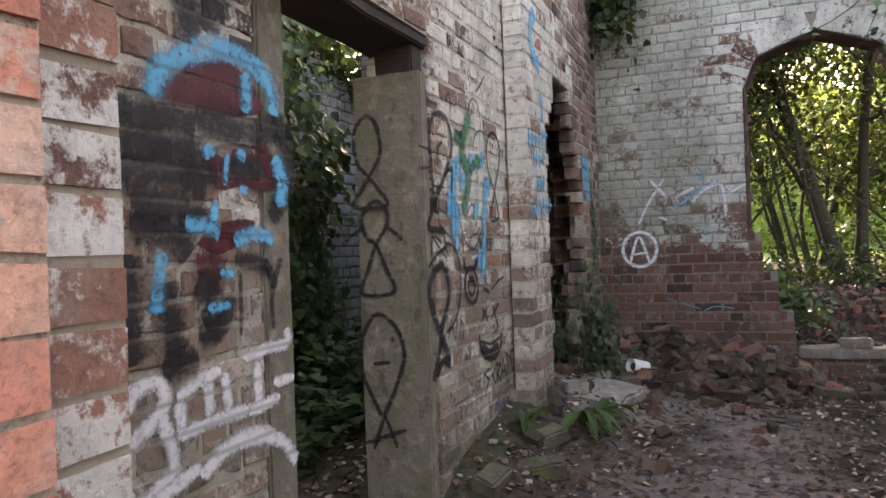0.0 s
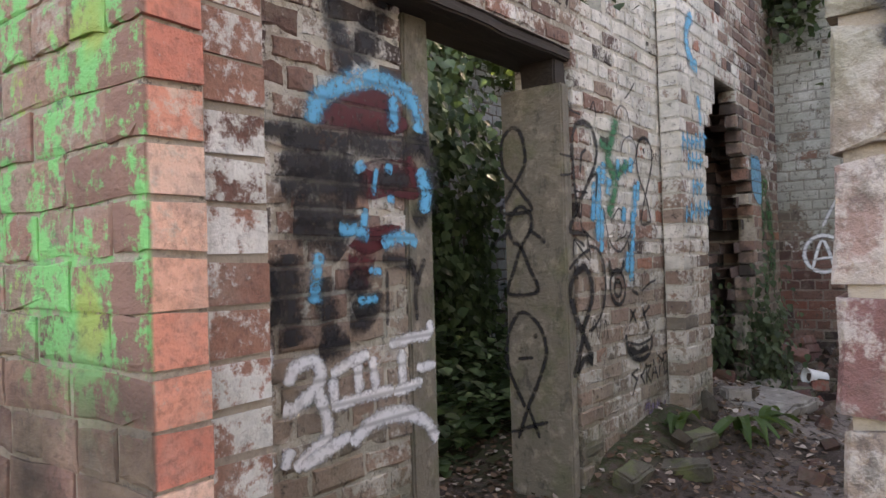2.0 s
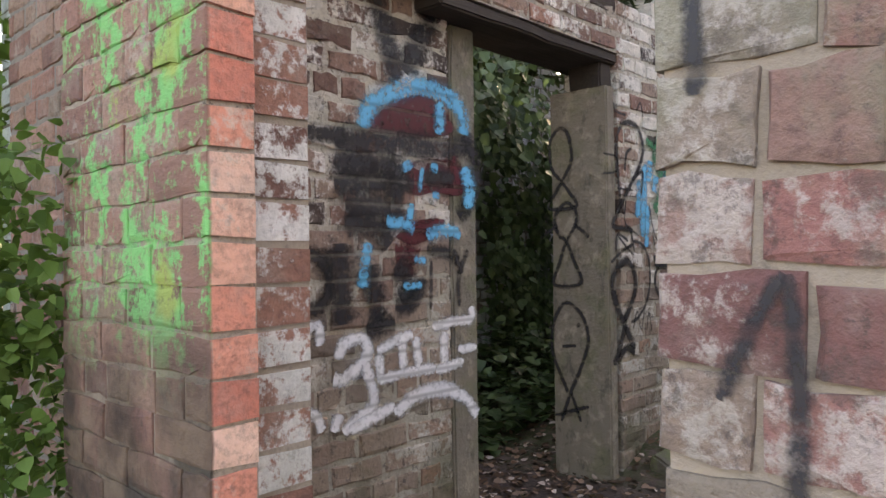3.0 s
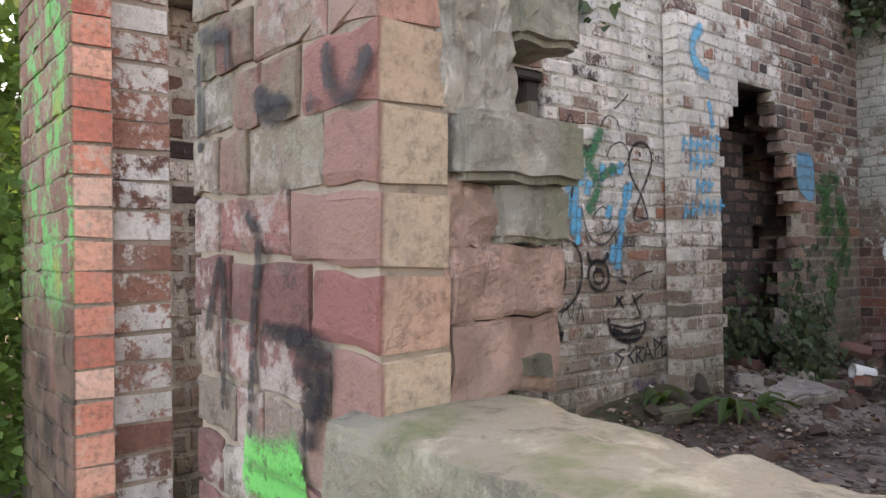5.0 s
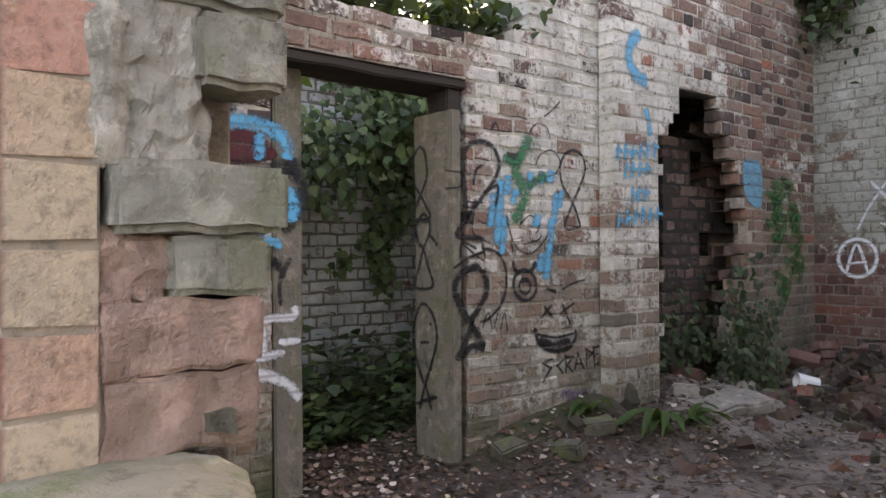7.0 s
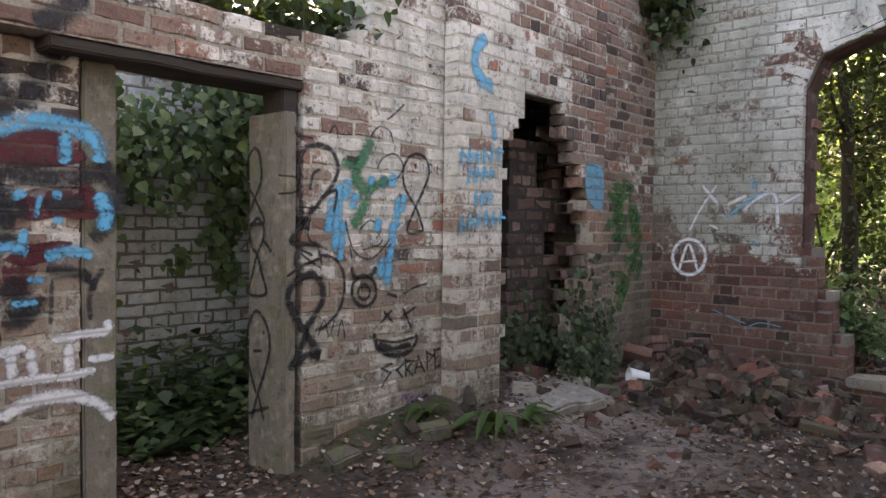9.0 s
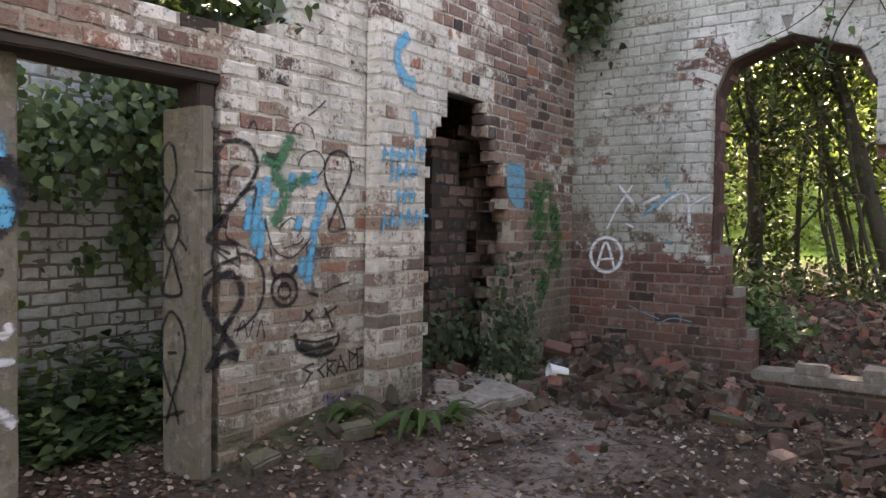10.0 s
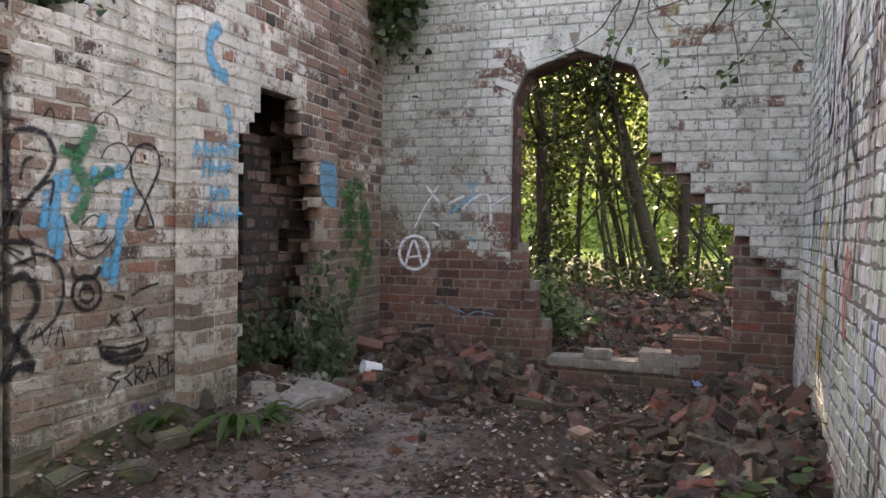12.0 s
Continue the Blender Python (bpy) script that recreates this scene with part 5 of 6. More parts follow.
graffiti('E', P_BLACK_THIN, 'black sprayed tags running up the streaked wall', [(0.05, [(5.244, 2.318), (5.299, 2.072), (4.868, 1.821), (5.052, 1.629)]), (0.05, [(4.622, 2.259), (4.652, 1.988), (4.276, 1.846), (4.409, 1.683)]), (0.05, [(4.117, 1.989), (4.154, 1.704), (3.885, 1.537)]), (0.06, [(4.646, 1.513), (4.682, 1.259), (4.395, 1.103)]), (0.07, [(4.98, 0.458), (4.789, 0.259), (4.893, 0.019)]), (0.05, [(4.218, 1.488), (4.232, 1.263)])])
graffiti('E', P_WHITE, 'pale sprayed streaks on the streaked wall', [(0.06, [(5.666, 2.205), (5.463, 1.796), (5.582, 1.462)]), (0.06, [(4.93, 2.157), (4.838, 1.846)]), (0.06, [(4.363, 1.574), (4.293, 1.314), (4.357, 1.131)]), (0.07, [(5.922, 1.586), (5.705, 1.216)])])

TAG_RNG = random.Random(57)
TAG_DARK, TAG_PALE = [], []
for i in range(16):
    y, z, w, h = TAG_RNG.uniform(3.6, 5.9), TAG_RNG.uniform(1.35, 2.6), TAG_RNG.uniform(0.1, 0.22), TAG_RNG.uniform(0.2, 0.45)
    shape = [(y, z), (y - w * 0.2, z + h * 0.7), (y + w * 0.5, z + h), (y + w, z + h * 0.6), (y + w * 0.7, z), (y + w * 0.2, z + h * 0.2)]
    TAG_DARK.append((0.04, shape))
    TAG_PALE.append((0.03, [(a + 0.05, b + 0.03) for a, b in shape]))
for i in range(14):
    y, z = TAG_RNG.uniform(3.4, 5.9), TAG_RNG.uniform(0.3, 1.3)
    (TAG_DARK if i % 2 else TAG_PALE).append((0.05, [(y, z + TAG_RNG.uniform(0.15, 0.4)), (y + 0.02, z)]))
graffiti('E', P_BLACK_THIN, 'dense black outlines of unreadable letters on the streaked wall', TAG_DARK)
graffiti('E', P_WHITE, 'pale outlines and drips of unreadable letters on the streaked wall', TAG_PALE, layer=0.002)


# ---- plants ----
def leaf_points(size, pointed=0.5):
    """A lobed leaf, folded a little along its middle, its stalk at the origin and its tip along y."""
    w = size * 0.5
    return [(0, 0, 0), (-w * 0.95, size * 0.2, size * 0.05), (-w * 0.75, size * 0.6, size * 0.03), (0, size * (1 + 0.2 * pointed), -size * 0.06), (w * 0.75, size * 0.6, size * 0.03), (w * 0.95, size * 0.2, size * 0.05), (0, size * 0.45, 0)]


LEAF_FACES = [(0, 6, 1), (1, 6, 2), (2, 6, 3), (3, 6, 4), (4, 6, 5), (5, 6, 0)]


def leaves(name, spots, size, mat, rng, droop=0.6, facing=None, spread=1.0):
    """One mesh of many single leaves at the spots."""
    n = len(spots)
    verts, faces = [], []
    for p in spots:
        s = size * rng.uniform(0.55, 1.35)
        yaw = rng.uniform(0, 6.283)
        turn = Euler((rng.uniform(-1, 1) * spread - droop, rng.uniform(-0.7, 0.7) * spread, yaw)).to_matrix()
        if facing is not None:
            base = Vector(facing).to_track_quat("Z", "Y").to_matrix()
            turn = base @ Euler((rng.uniform(-0.55, 0.55), rng.uniform(-0.55, 0.55), 3.14 + rng.uniform(-0.8, 0.8))).to_matrix()
        b = len(verts)
        verts += [turn @ Vector(q) + Vector(p) for q in leaf_points(s)]
        faces += [tuple(f + b for f in face) for face in LEAF_FACES]
    return mesh_from(name, verts, faces, mat)


def tube(points, radii, sides=7):
    """A tapering limb along the points."""
    verts, faces = [], []
    for i, p in enumerate(points):
        a, c = Vector(points[max(0, i - 1)]), Vector(points[min(len(points) - 1, i + 1)])
        q = (c - a).to_track_quat("Z", "Y")
        for k in range(sides):
            ang = 6.283 * k / sides
            verts.append(Vector(p) + q @ Vector((math.cos(ang), math.sin(ang), 0)) * radii[i] * (1 + 0.12 * math.sin(3 * ang + i)))
    for i in range(len(points) - 1):
        for k in range(sides):
            a, b = i * sides + k, i * sides + (k + 1) % sides
            faces.append((a, b, b + sides, a + sides))
    faces.append(tuple(range(sides))[::-1])
    faces.append(tuple((len(points) - 1) * sides + k for k in range(sides)))
    return verts, faces


def join(pieces):
    verts, faces = [], []
    for v, f in pieces:
        b = len(verts)
        verts += v
        faces += [tuple(i + b for i in face) for face in f]
    return verts, faces


def tree(x, y, tall, girth, lean, seed, count, crown_low, spread, size=0.09, label="slender ivy-clad woodland tree with small green leaves"):
    rng = random.Random(seed)
    base = height(x, y) - 0.1
    root = tagged(new("tree"), label, "tree", "trees behind the ruin")
    root.location = (x, y, base)
    pts, p, d = [], Vector((0, 0, 0)), Vector((lean[0], lean[1], 1.0))
    n = 11
    for i in range(n):
        pts.append(p.copy())
        d += Vector((rng.uniform(-0.12, 0.12), rng.uniform(-0.12, 0.12), 0))
        p = p + d.normalized() * tall / (n - 1)
    pieces = [tube(pts, [girth * (1 - 0.8 * i / (n - 1)) * (1.35 if i == 0 else 1) for i in range(n)], 9)]
    tips = []
    for k in range(16):
        i = rng.randrange(2, n - 1)
        start, r = pts[i], girth * (1 - 0.8 * i / n) * 0.5
        a = rng.uniform(0, 6.283)
        way = Vector((math.cos(a), math.sin(a), rng.uniform(0.0, 0.9)))
        limb, q = [start], start.copy()
        reach = spread * rng.uniform(0.5, 1.1)
        for s in range(5):
            way += Vector((rng.uniform(-0.3, 0.3), rng.uniform(-0.3, 0.3), rng.uniform(-0.15, 0.2)))
            q = q + way.normalized() * reach / 5
            limb.append(q.copy())
        pieces.append(tube(limb, [r * (1 - 0.85 * s / 5) for s in range(6)], 5))
        tips += limb[1:]
    v, f = join(pieces)
    me = mesh_from("trunk", v, f, M_BARK)
    for poly in me.polygons:
        poly.use_smooth = True
    ob = new("trunk", me)
    ob.parent = root
    spots = []
    clumps = [c for c in tips if c.z > crown_low] or tips
    while len(spots) < count:
        c = clumps[rng.randrange(len(clumps))]
        k = rng.randrange(6, 20)
        o = Vector((rng.gauss(0, 0.28), rng.gauss(0, 0.28), rng.gauss(0, 0.25)))
        for _ in range(k):
            spots.append(c + o + Vector((rng.gauss(0, 0.13), rng.gauss(0, 0.13), rng.gauss(0, 0.1))))
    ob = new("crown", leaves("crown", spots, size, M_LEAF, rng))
    ob.parent = root
    return root


TREES = [(-0.2, 10.2, 6.5, 0.08, (0.03, 0.0)), (0.72, 11.3, 7.0, 0.05, (-0.05, 0.0)), (1.3, 10.1, 6.0, 0.105, (-0.33, 0.02)), (2.35, 10.9, 6.5, 0.08, (0.08, 0.0)),
         (1.5, 10.5, 6.8, 0.075, (0.03, 0.0)), (0.1, 10.8, 6.8, 0.04, (0.02, 0.0)), (2.3, 12.0, 7.0, 0.09, (0.0, 0.0)), (-0.6, 11.6, 7.0, 0.08, (0.06, 0.0)), (3.3, 11.6, 7.0, 0.1, (0.05, 0.0)), (1.3, 12.8, 7.0, 0.07, (0.1, 0.0)),
         (-2.2, 10.6, 7.0, 0.1, (0.0, 0.0)), (-1.4, 12.6, 7.5, 0.09, (-0.04, 0.0))]
for i, (x, y, tall, girth, lean) in enumerate(TREES):
    tree(x, y, tall, girth, lean, 200 + i, 5000, 0.7, 1.6, 0.056)

# Extra tree behind the walls, added to throw shade into the corner.
tree(-0.9, 7.9, 7.0, 0.09, (0.0, -0.08), 260, 5200, 3.2, 2.1, 0.08, "added leafy tree that shades the corner of the ruin")


def woodland_edge():
    """The far edge of the wood, a lumpy bank of foliage all round the clearing."""
    verts, faces, nx, nz = [], [], 260, 26
    for i in range(nx + 1):
        a = radians(-75 + 245 * i / nx)
        for k in range(nz + 1):
            z = -0.5 + 7.3 * k / nz
            lump = 1.6 * noise.noise(Vector((a * 9, z * 0.55, 2))) + 0.8 * noise.noise(Vector((a * 26, z * 1.6, 5)))
            r = 27 + lump + 0.25 * z
            top = 1.0 if k < nz else 1 + 0.12 * noise.noise(Vector((a * 14, 0, 0)))
            verts.append((1 - math.cos(a) * r, 2 + math.sin(a) * r, z * top))
    for i in range(nx):
        for k in range(nz):
            b = i * (nz + 1) + k
            faces.append((b, b + nz + 1, b + nz + 2, b + 1))
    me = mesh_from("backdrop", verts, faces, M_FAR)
    for p in me.polygons:
        p.use_smooth = True
    tagged(new("backdrop", me), "green woodland edge round the clearing", "woodland", kind="structure")


woodland_edge()
# trees beyond the graffiti wall, and left of the front pier
for i, (x, y) in enumerate([(-4.2, 3.2), (-4.6, 5.6), (-3.8, 7.6), (-5.0, 1.2), (-4.4, -0.4), (-6.5, 2.6), (-6.2, 0.2), (-7.0, 5.0)]):
    tree(x, y, 5.5, 0.1, (0.04, 0.0), 300 + i, 2400, 0.5, 1.5, 0.09, "leafy woodland tree beside the ruin")


def thicket(name, n, place, size, mat, seed, label, category="bush", **more):
    rng = random.Random(seed)
    return tagged(new(name, leaves(name, [place(rng) for _ in range(n)], size, mat, rng, **more)), label, category, kind="stuff")


def far_hedge(rng):
    x = rng.uniform(-14, 16)
    y = 22 + rng.gauss(0, 1.6)
    return (x, y, 0.4 + rng.random() ** 1.2 * (6.5 + 2 * noise.noise(Vector((x * 0.4, 0, 0)))))


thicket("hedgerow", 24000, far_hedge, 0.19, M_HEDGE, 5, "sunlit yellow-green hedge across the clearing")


def brush(rng):
    x, y = rng.uniform(-2.5, 4.5), 8.9 + abs(rng.gauss(0, 1.2))
    return (x, y, height(x, y) + abs(rng.gauss(0, 0.28)) * (1 + 0.8 * noise.noise(Vector((x * 1.3, y, 0)))))


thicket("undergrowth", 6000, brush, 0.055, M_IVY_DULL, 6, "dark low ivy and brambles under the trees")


def shrub_layer(rng):
    """Patchy clumps of leaves between the trunks, thicker low down and to one side."""
    while True:
        x, y, z = rng.uniform(-2.2, 4.6), 10.2 + abs(rng.gauss(0, 0.8)), 0.5 + 4.6 * rng.random() ** 1.2
        clump = noise.noise(Vector((x * 1.1, y * 0.8, z * 1.0))) + 0.5 * noise.noise(Vector((x * 3.1, y * 2, z * 3.0)))
        if clump > 0.05 and not (0.0 < x < 1.0 and 0.7 < z < 1.5 and rng.random() < 0.8):
            return (x, y, z)


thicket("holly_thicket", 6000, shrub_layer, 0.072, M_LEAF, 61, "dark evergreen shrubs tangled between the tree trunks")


def tangle():
    """Thin leaning stems that cross one another among the shrubs."""
    rng = random.Random(62)
    root = tagged(new("sapling_stems"), "thin crossing bare stems among the dark shrubs", "saplings")
    for _ in range(26):
        x, y = rng.uniform(-0.8, 4.2), rng.uniform(9.8, 11.2)
        lean, tall = rng.gauss(0, 0.9), rng.uniform(1.6, 4.0)
        pts = []
        for k in range(8):
            s = k / 7
            pts.append(Vector((x + lean * s + 0.09 * math.sin(5 * s + x * 3), y + 0.1 * math.sin(4 * s + y), height(x, y) - 0.05 + tall * s * (1 - 0.12 * s))))
        r0 = rng.uniform(0.012, 0.034)
        v, f = tube(pts, [r0 * (1 - 0.7 * i / 7) for i in range(8)], 6)
        ob = new("stem", mesh_from("stem", v, f, M_BARK))
        ob.parent = root


tangle()


def nook_ivy(rng):
    x = 0.25 + abs(rng.gauss(0, 0.22))
    return (x, BACK + 0.3 + abs(rng.gauss(0, 0.35)), 0.35 + abs(rng.gauss(0, 0.22)))


def trunk_ivy(rng):
    z, a = rng.uniform(0.5, 4.2), rng.uniform(0, 6.283)
    r = 0.13 + abs(rng.gauss(0, 0.16)) * (0.6 + 0.5 * math.sin(z * 2.3))
    return (-0.17 + 0.03 * z + r * math.cos(a), 10.2 + r * math.sin(a), z)


thicket("trunk_ivy", 1500, trunk_ivy, 0.062, M_LEAF, 71, "thick dark ivy climbing a tree trunk", "ivy")
thicket("window_ivy", 1100, nook_ivy, 0.06, M_IVY, 7, "dark ivy behind the broken window jamb", "ivy")


def door_ivy(rng):
    """A thick curtain between the pale patches of wall, wandering as it falls."""
    while True:
        y, z = rng.uniform(3.0, 4.6), rng.uniform(0.25, 2.7)
        w = noise.noise(Vector((y * 2.3, z * 0.8, 4.0))) + 0.5 * noise.noise(Vector((y * 6, z * 3, 1.0)))
        if w > -0.12 + 0.3 * smoothstep(1.6 - z, 0, 1.2) + 0.5 * smoothstep(3.2 - y, 0, 0.3) * smoothstep(1.7 - z, 0, 0.3):
            return (-2.68 + abs(rng.gauss(0, 0.1)), y + rng.gauss(0, 0.03), z)


thicket("hanging_ivy", 3100, door_ivy, 0.062, M_IVY, 8, "dark green ivy hanging over the blue-white wall", "ivy", facing=(1, -0.3, 0.3))


def top_ivy(rng):
    y = rng.uniform(2.45, 4.5)
    return (-2.45 + rng.gauss(0, 0.12), y, 1.9 + rng.gauss(0, 0.2) + 0.2 * math.sin(y * 4))


thicket("ivy_mass", 1350, top_ivy, 0.065, M_IVY, 9, "thick ivy mass hanging inside the doorway", "ivy", facing=(1, -0.3, 0.4))


def far_top_ivy(rng):
    y = rng.uniform(2.3, 6.4)
    return (-2.8 + rng.gauss(0, 0.2), y, 2.35 + abs(rng.gauss(0, 0.3)) + 0.15 * math.sin(y * 3))


thicket("ivy_crest", 3000, far_top_ivy, 0.075, M_IVY_DULL, 19, "dark bushy ivy along the top of the blue-white wall", "ivy")


def room_ivy(rng):
    x, y = rng.uniform(-2.7, -1.75), rng.uniform(2.4, 5.8)
    return (x, y, height(x, y) + abs(rng.gauss(0, 0.24)) * (0.25 + 0.75 * (-1.6 - x)))


thicket("ground_ivy", 4500, room_ivy, 0.075, M_IVY, 10, "dark ivy spread over the next room's floor", "ivy", droop=0.2, spread=0.5)


def wall_top_ivy(rng):
    y = rng.uniform(2.0, 3.5)
    return (-1.25 + rng.gauss(0, 0.14), y, 2.3 + abs(rng.gauss(0, 0.16)))


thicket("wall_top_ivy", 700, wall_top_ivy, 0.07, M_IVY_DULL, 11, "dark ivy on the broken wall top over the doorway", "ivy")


def corner_ivy(rng):
    return (-0.85 + rng.gauss(0, 0.14), 6.5 + rng.gauss(0, 0.1), 3.35 - abs(rng.gauss(0, 0.33)) + rng.random() * 0.5)


thicket("corner_ivy", 800, corner_ivy, 0.07, M_IVY_DULL, 12, "ivy clump hanging in the upper corner of the walls", "ivy")


def breach_ivy(rng):
    y = 5.25 + rng.gauss(0, 0.14)
    z = 0.2 + abs(rng.gauss(0, 0.32))
    return (-0.8 + rng.gauss(0, 0.07), y, min(z, 1.1))


thicket("breach_ivy", 800, breach_ivy, 0.043, M_IVY_DULL, 13, "darker-coloured ivy climbing beside the hole in the chimney breast", "ivy", facing=(1, -0.4, 0.4))


def breach_floor_ivy(rng):
    return (-1.08 + rng.gauss(0, 0.05), rng.uniform(4.45, 5.3), 0.35 + abs(rng.gauss(0, 0.2)))


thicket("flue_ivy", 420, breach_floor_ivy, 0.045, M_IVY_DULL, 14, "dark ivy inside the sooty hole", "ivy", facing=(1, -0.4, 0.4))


def front_plant(rng):
    z = rng.uniform(-0.2, 1.1) if rng.random() < 0.8 else rng.uniform(0.8, 1.4)
    return (-1.2 - abs(rng.gauss(0, 0.26)) + 0.05 * math.sin(z * 6), 0.38 + rng.gauss(0, 0.16), z)


thicket("climbing_plant", 3600, front_plant, 0.04, M_FRESH, 15, "fresh green climbing plant beside the front pier", "climber")


def left_bushes(rng):
    x, y = -2.4 - abs(rng.gauss(0, 1.5)), rng.gauss(0.7, 0.9)
    return (x, y, rng.random() ** 1.1 * (3.4 + 0.6 * noise.noise(Vector((x * 2, 0, 3)))) - 0.15)


thicket("bushes", 13000, left_bushes, 0.07, M_FRESH, 16, "pale green bushes beside the ruin", "bush")


def fern(x, y, n, long, seed, towards=-0.5, fan=1.7):
    rng = random.Random(seed)
    root = tagged(new("fern"), "green hart's-tongue fern with strap leaves at the wall's foot", "fern", "ferns at the wall")
    root.location = (x, y, height(x, y) - 0.01)
    for i in range(n):
        a = towards + rng.uniform(-fan, fan)
        size, verts, faces = long * rng.uniform(0.45, 1.15), [], []
        rise, wide, bend = rng.uniform(0.5, 1.3), rng.uniform(0.022, 0.04), rng.uniform(-0.5, 0.5)
        for k in range(11):
            s = k / 10
            w = wide * math.sin(math.pi * min(0.97, 0.12 + 0.88 * s)) ** 0.6 * (1 + 0.13 * math.sin(17 * s + i))
            out, up = size * s * (0.5 + 0.35 * s), size * (rise * s - (rise - 0.02) * s * s)
            b = a + bend * s
            c = Vector((math.cos(b) * out, math.sin(b) * out, up + 0.012))
            side = Vector((-math.sin(b), math.cos(b), 0.25 * math.sin(5 * s + i))) * w
            verts += [c - side + Vector((0, 0, 0.008)), c, c + side + Vector((0, 0, 0.008))]
        for k in range(10):
            b = 3 * k
            faces += [(b, b + 1, b + 4, b + 3), (b + 1, b + 2, b + 5, b + 4)]
        ob = new("frond", mesh_from("frond", verts, faces, M_FERN))
        ob.parent = root


fern(-0.66, 3.98, 8, 0.4, 1, -0.3, 1.2)
fern(-0.6, 4.2, 7, 0.34, 2, 0.2, 1.5)
fern(-0.85, 3.62, 4, 0.26, 3)
fern(1.95, 4.0, 7, 0.3, 4, 3.0, 2.2)


def right_weeds(rng):
    x, y = 2.05 + rng.gauss(0, 0.17), 3.95 + rng.gauss(0, 0.4)
    return (min(x, 2.36), y, height(x, y) + abs(rng.gauss(0, 0.1)))


thicket("weeds", 220, right_weeds, 0.075, M_FERN, 17, "low green weeds among the fallen bricks", "weeds", droop=0.1, spread=0.5)


def twig(points, r, seed, name="branch"):
    v, f = tube(points, [r * (1 - 0.75 * i / (len(points) - 1)) for i in range(len(points))], 6)
    return v, f


def hanging_branches():
    rng = random.Random(88)
    root = tagged(new("overhanging_branch"), "thin bare branches with a few leaves hanging before the pale wall", "branch")
    spots = []
    for k in range(13):
        p = Vector((1.15 + 0.1 * k + rng.uniform(-0.1, 0.1), 6.2 + rng.uniform(-0.5, 0.25), 3.3))
        way = Vector((rng.uniform(-0.8, 0.5), rng.uniform(-0.2, 0.2), -0.75))
        pts = [p.copy()]
        for s in range(8):
            way += Vector((rng.uniform(-0.45, 0.35), rng.uniform(-0.1, 0.1), rng.uniform(-0.2, 0.25)))
            p = p + way.normalized() * rng.uniform(0.07, 0.19)
            pts.append(p.copy())
            if rng.random() < 0.35 and s > 3:
                spots += [p + Vector((rng.gauss(0, 0.04), rng.gauss(0, 0.04), rng.gauss(0, 0.03))) for _ in range(6)]
        v, f = twig(pts, rng.uniform(0.005, 0.011), k)
        ob = new("twig", mesh_from("twig", v, f, M_BARK))
        ob.parent = root
    ob = new("foliage", leaves("foliage", spots, 0.05, M_IVY, rng))
    ob.parent = root


hanging_branches()


# ---- rubble and litter ----
def heap(x, y):
    left = 0.26 * math.exp(-((x + 0.45) / 0.5) ** 2 - ((y - 6.25) / 0.5) ** 2)
    left += 0.17 * math.exp(-((x - 0.25) / 0.55) ** 2 - ((y - 6.1) / 0.55) ** 2)
    right = 0.27 * smoothstep(x, 1.25, 2.25) * smoothstep(y, 3.5, 4.6)
    return left + right


def loose_bricks():
    rng = random.Random(21)
    meshes = []
    for s in range(8):
        bm = bmesh.new()
        w = 0.215 if s < 4 else rng.uniform(0.09, 0.15)
        box(bm, -w / 2, w / 2, -0.051, 0.051, -0.034, 0.034)
        roughen(bm, 2, 22, 0.007, s * 3 + 1, 0.003)
        me = bpy.data.meshes.new("loose_brick")
        bm.to_mesh(me)
        bm.free()
        me.materials.append(M_RUBBLE)
        meshes.append(me)
    made, tries = 0, 0
    while made < 298 and tries < 9000:
        tries += 1
        kind = rng.random()
        if kind < 0.5:
            x, y = -0.15 + rng.gauss(0, 0.45), 6.0 + rng.gauss(0, 0.38)
        elif kind < 0.8:
            x, y = 2.4 - abs(rng.gauss(0, 0.42)), rng.uniform(3.9, 6.55)
        elif kind < 0.84:
            x, y = rng.uniform(0.6, 2.1), rng.uniform(3.9, 6.5)
        else:
            x, y = rng.uniform(-0.8, 2.3), rng.uniform(7.2, 9.0)
        if not (-0.85 < x < 2.3) or (6.58 < y < 7.1):
            continue
        layer = heap(x, y)
        z = height(x, y) + layer * rng.uniform(0.55, 1.0) + 0.012
        ob = new("loose_brick", meshes[rng.randrange(8)])
        tilt = 0.25 + 2.2 * min(0.25, layer)
        ob.matrix_world = Matrix.Translation((x, y, z)) @ Euler((rng.gauss(0, tilt), rng.gauss(0, tilt), rng.uniform(0, 6.283))).to_matrix().to_4x4()
        tagged(ob, "broken weathered brick lying in the fallen rubble", "brick", "fallen bricks")
        made += 1


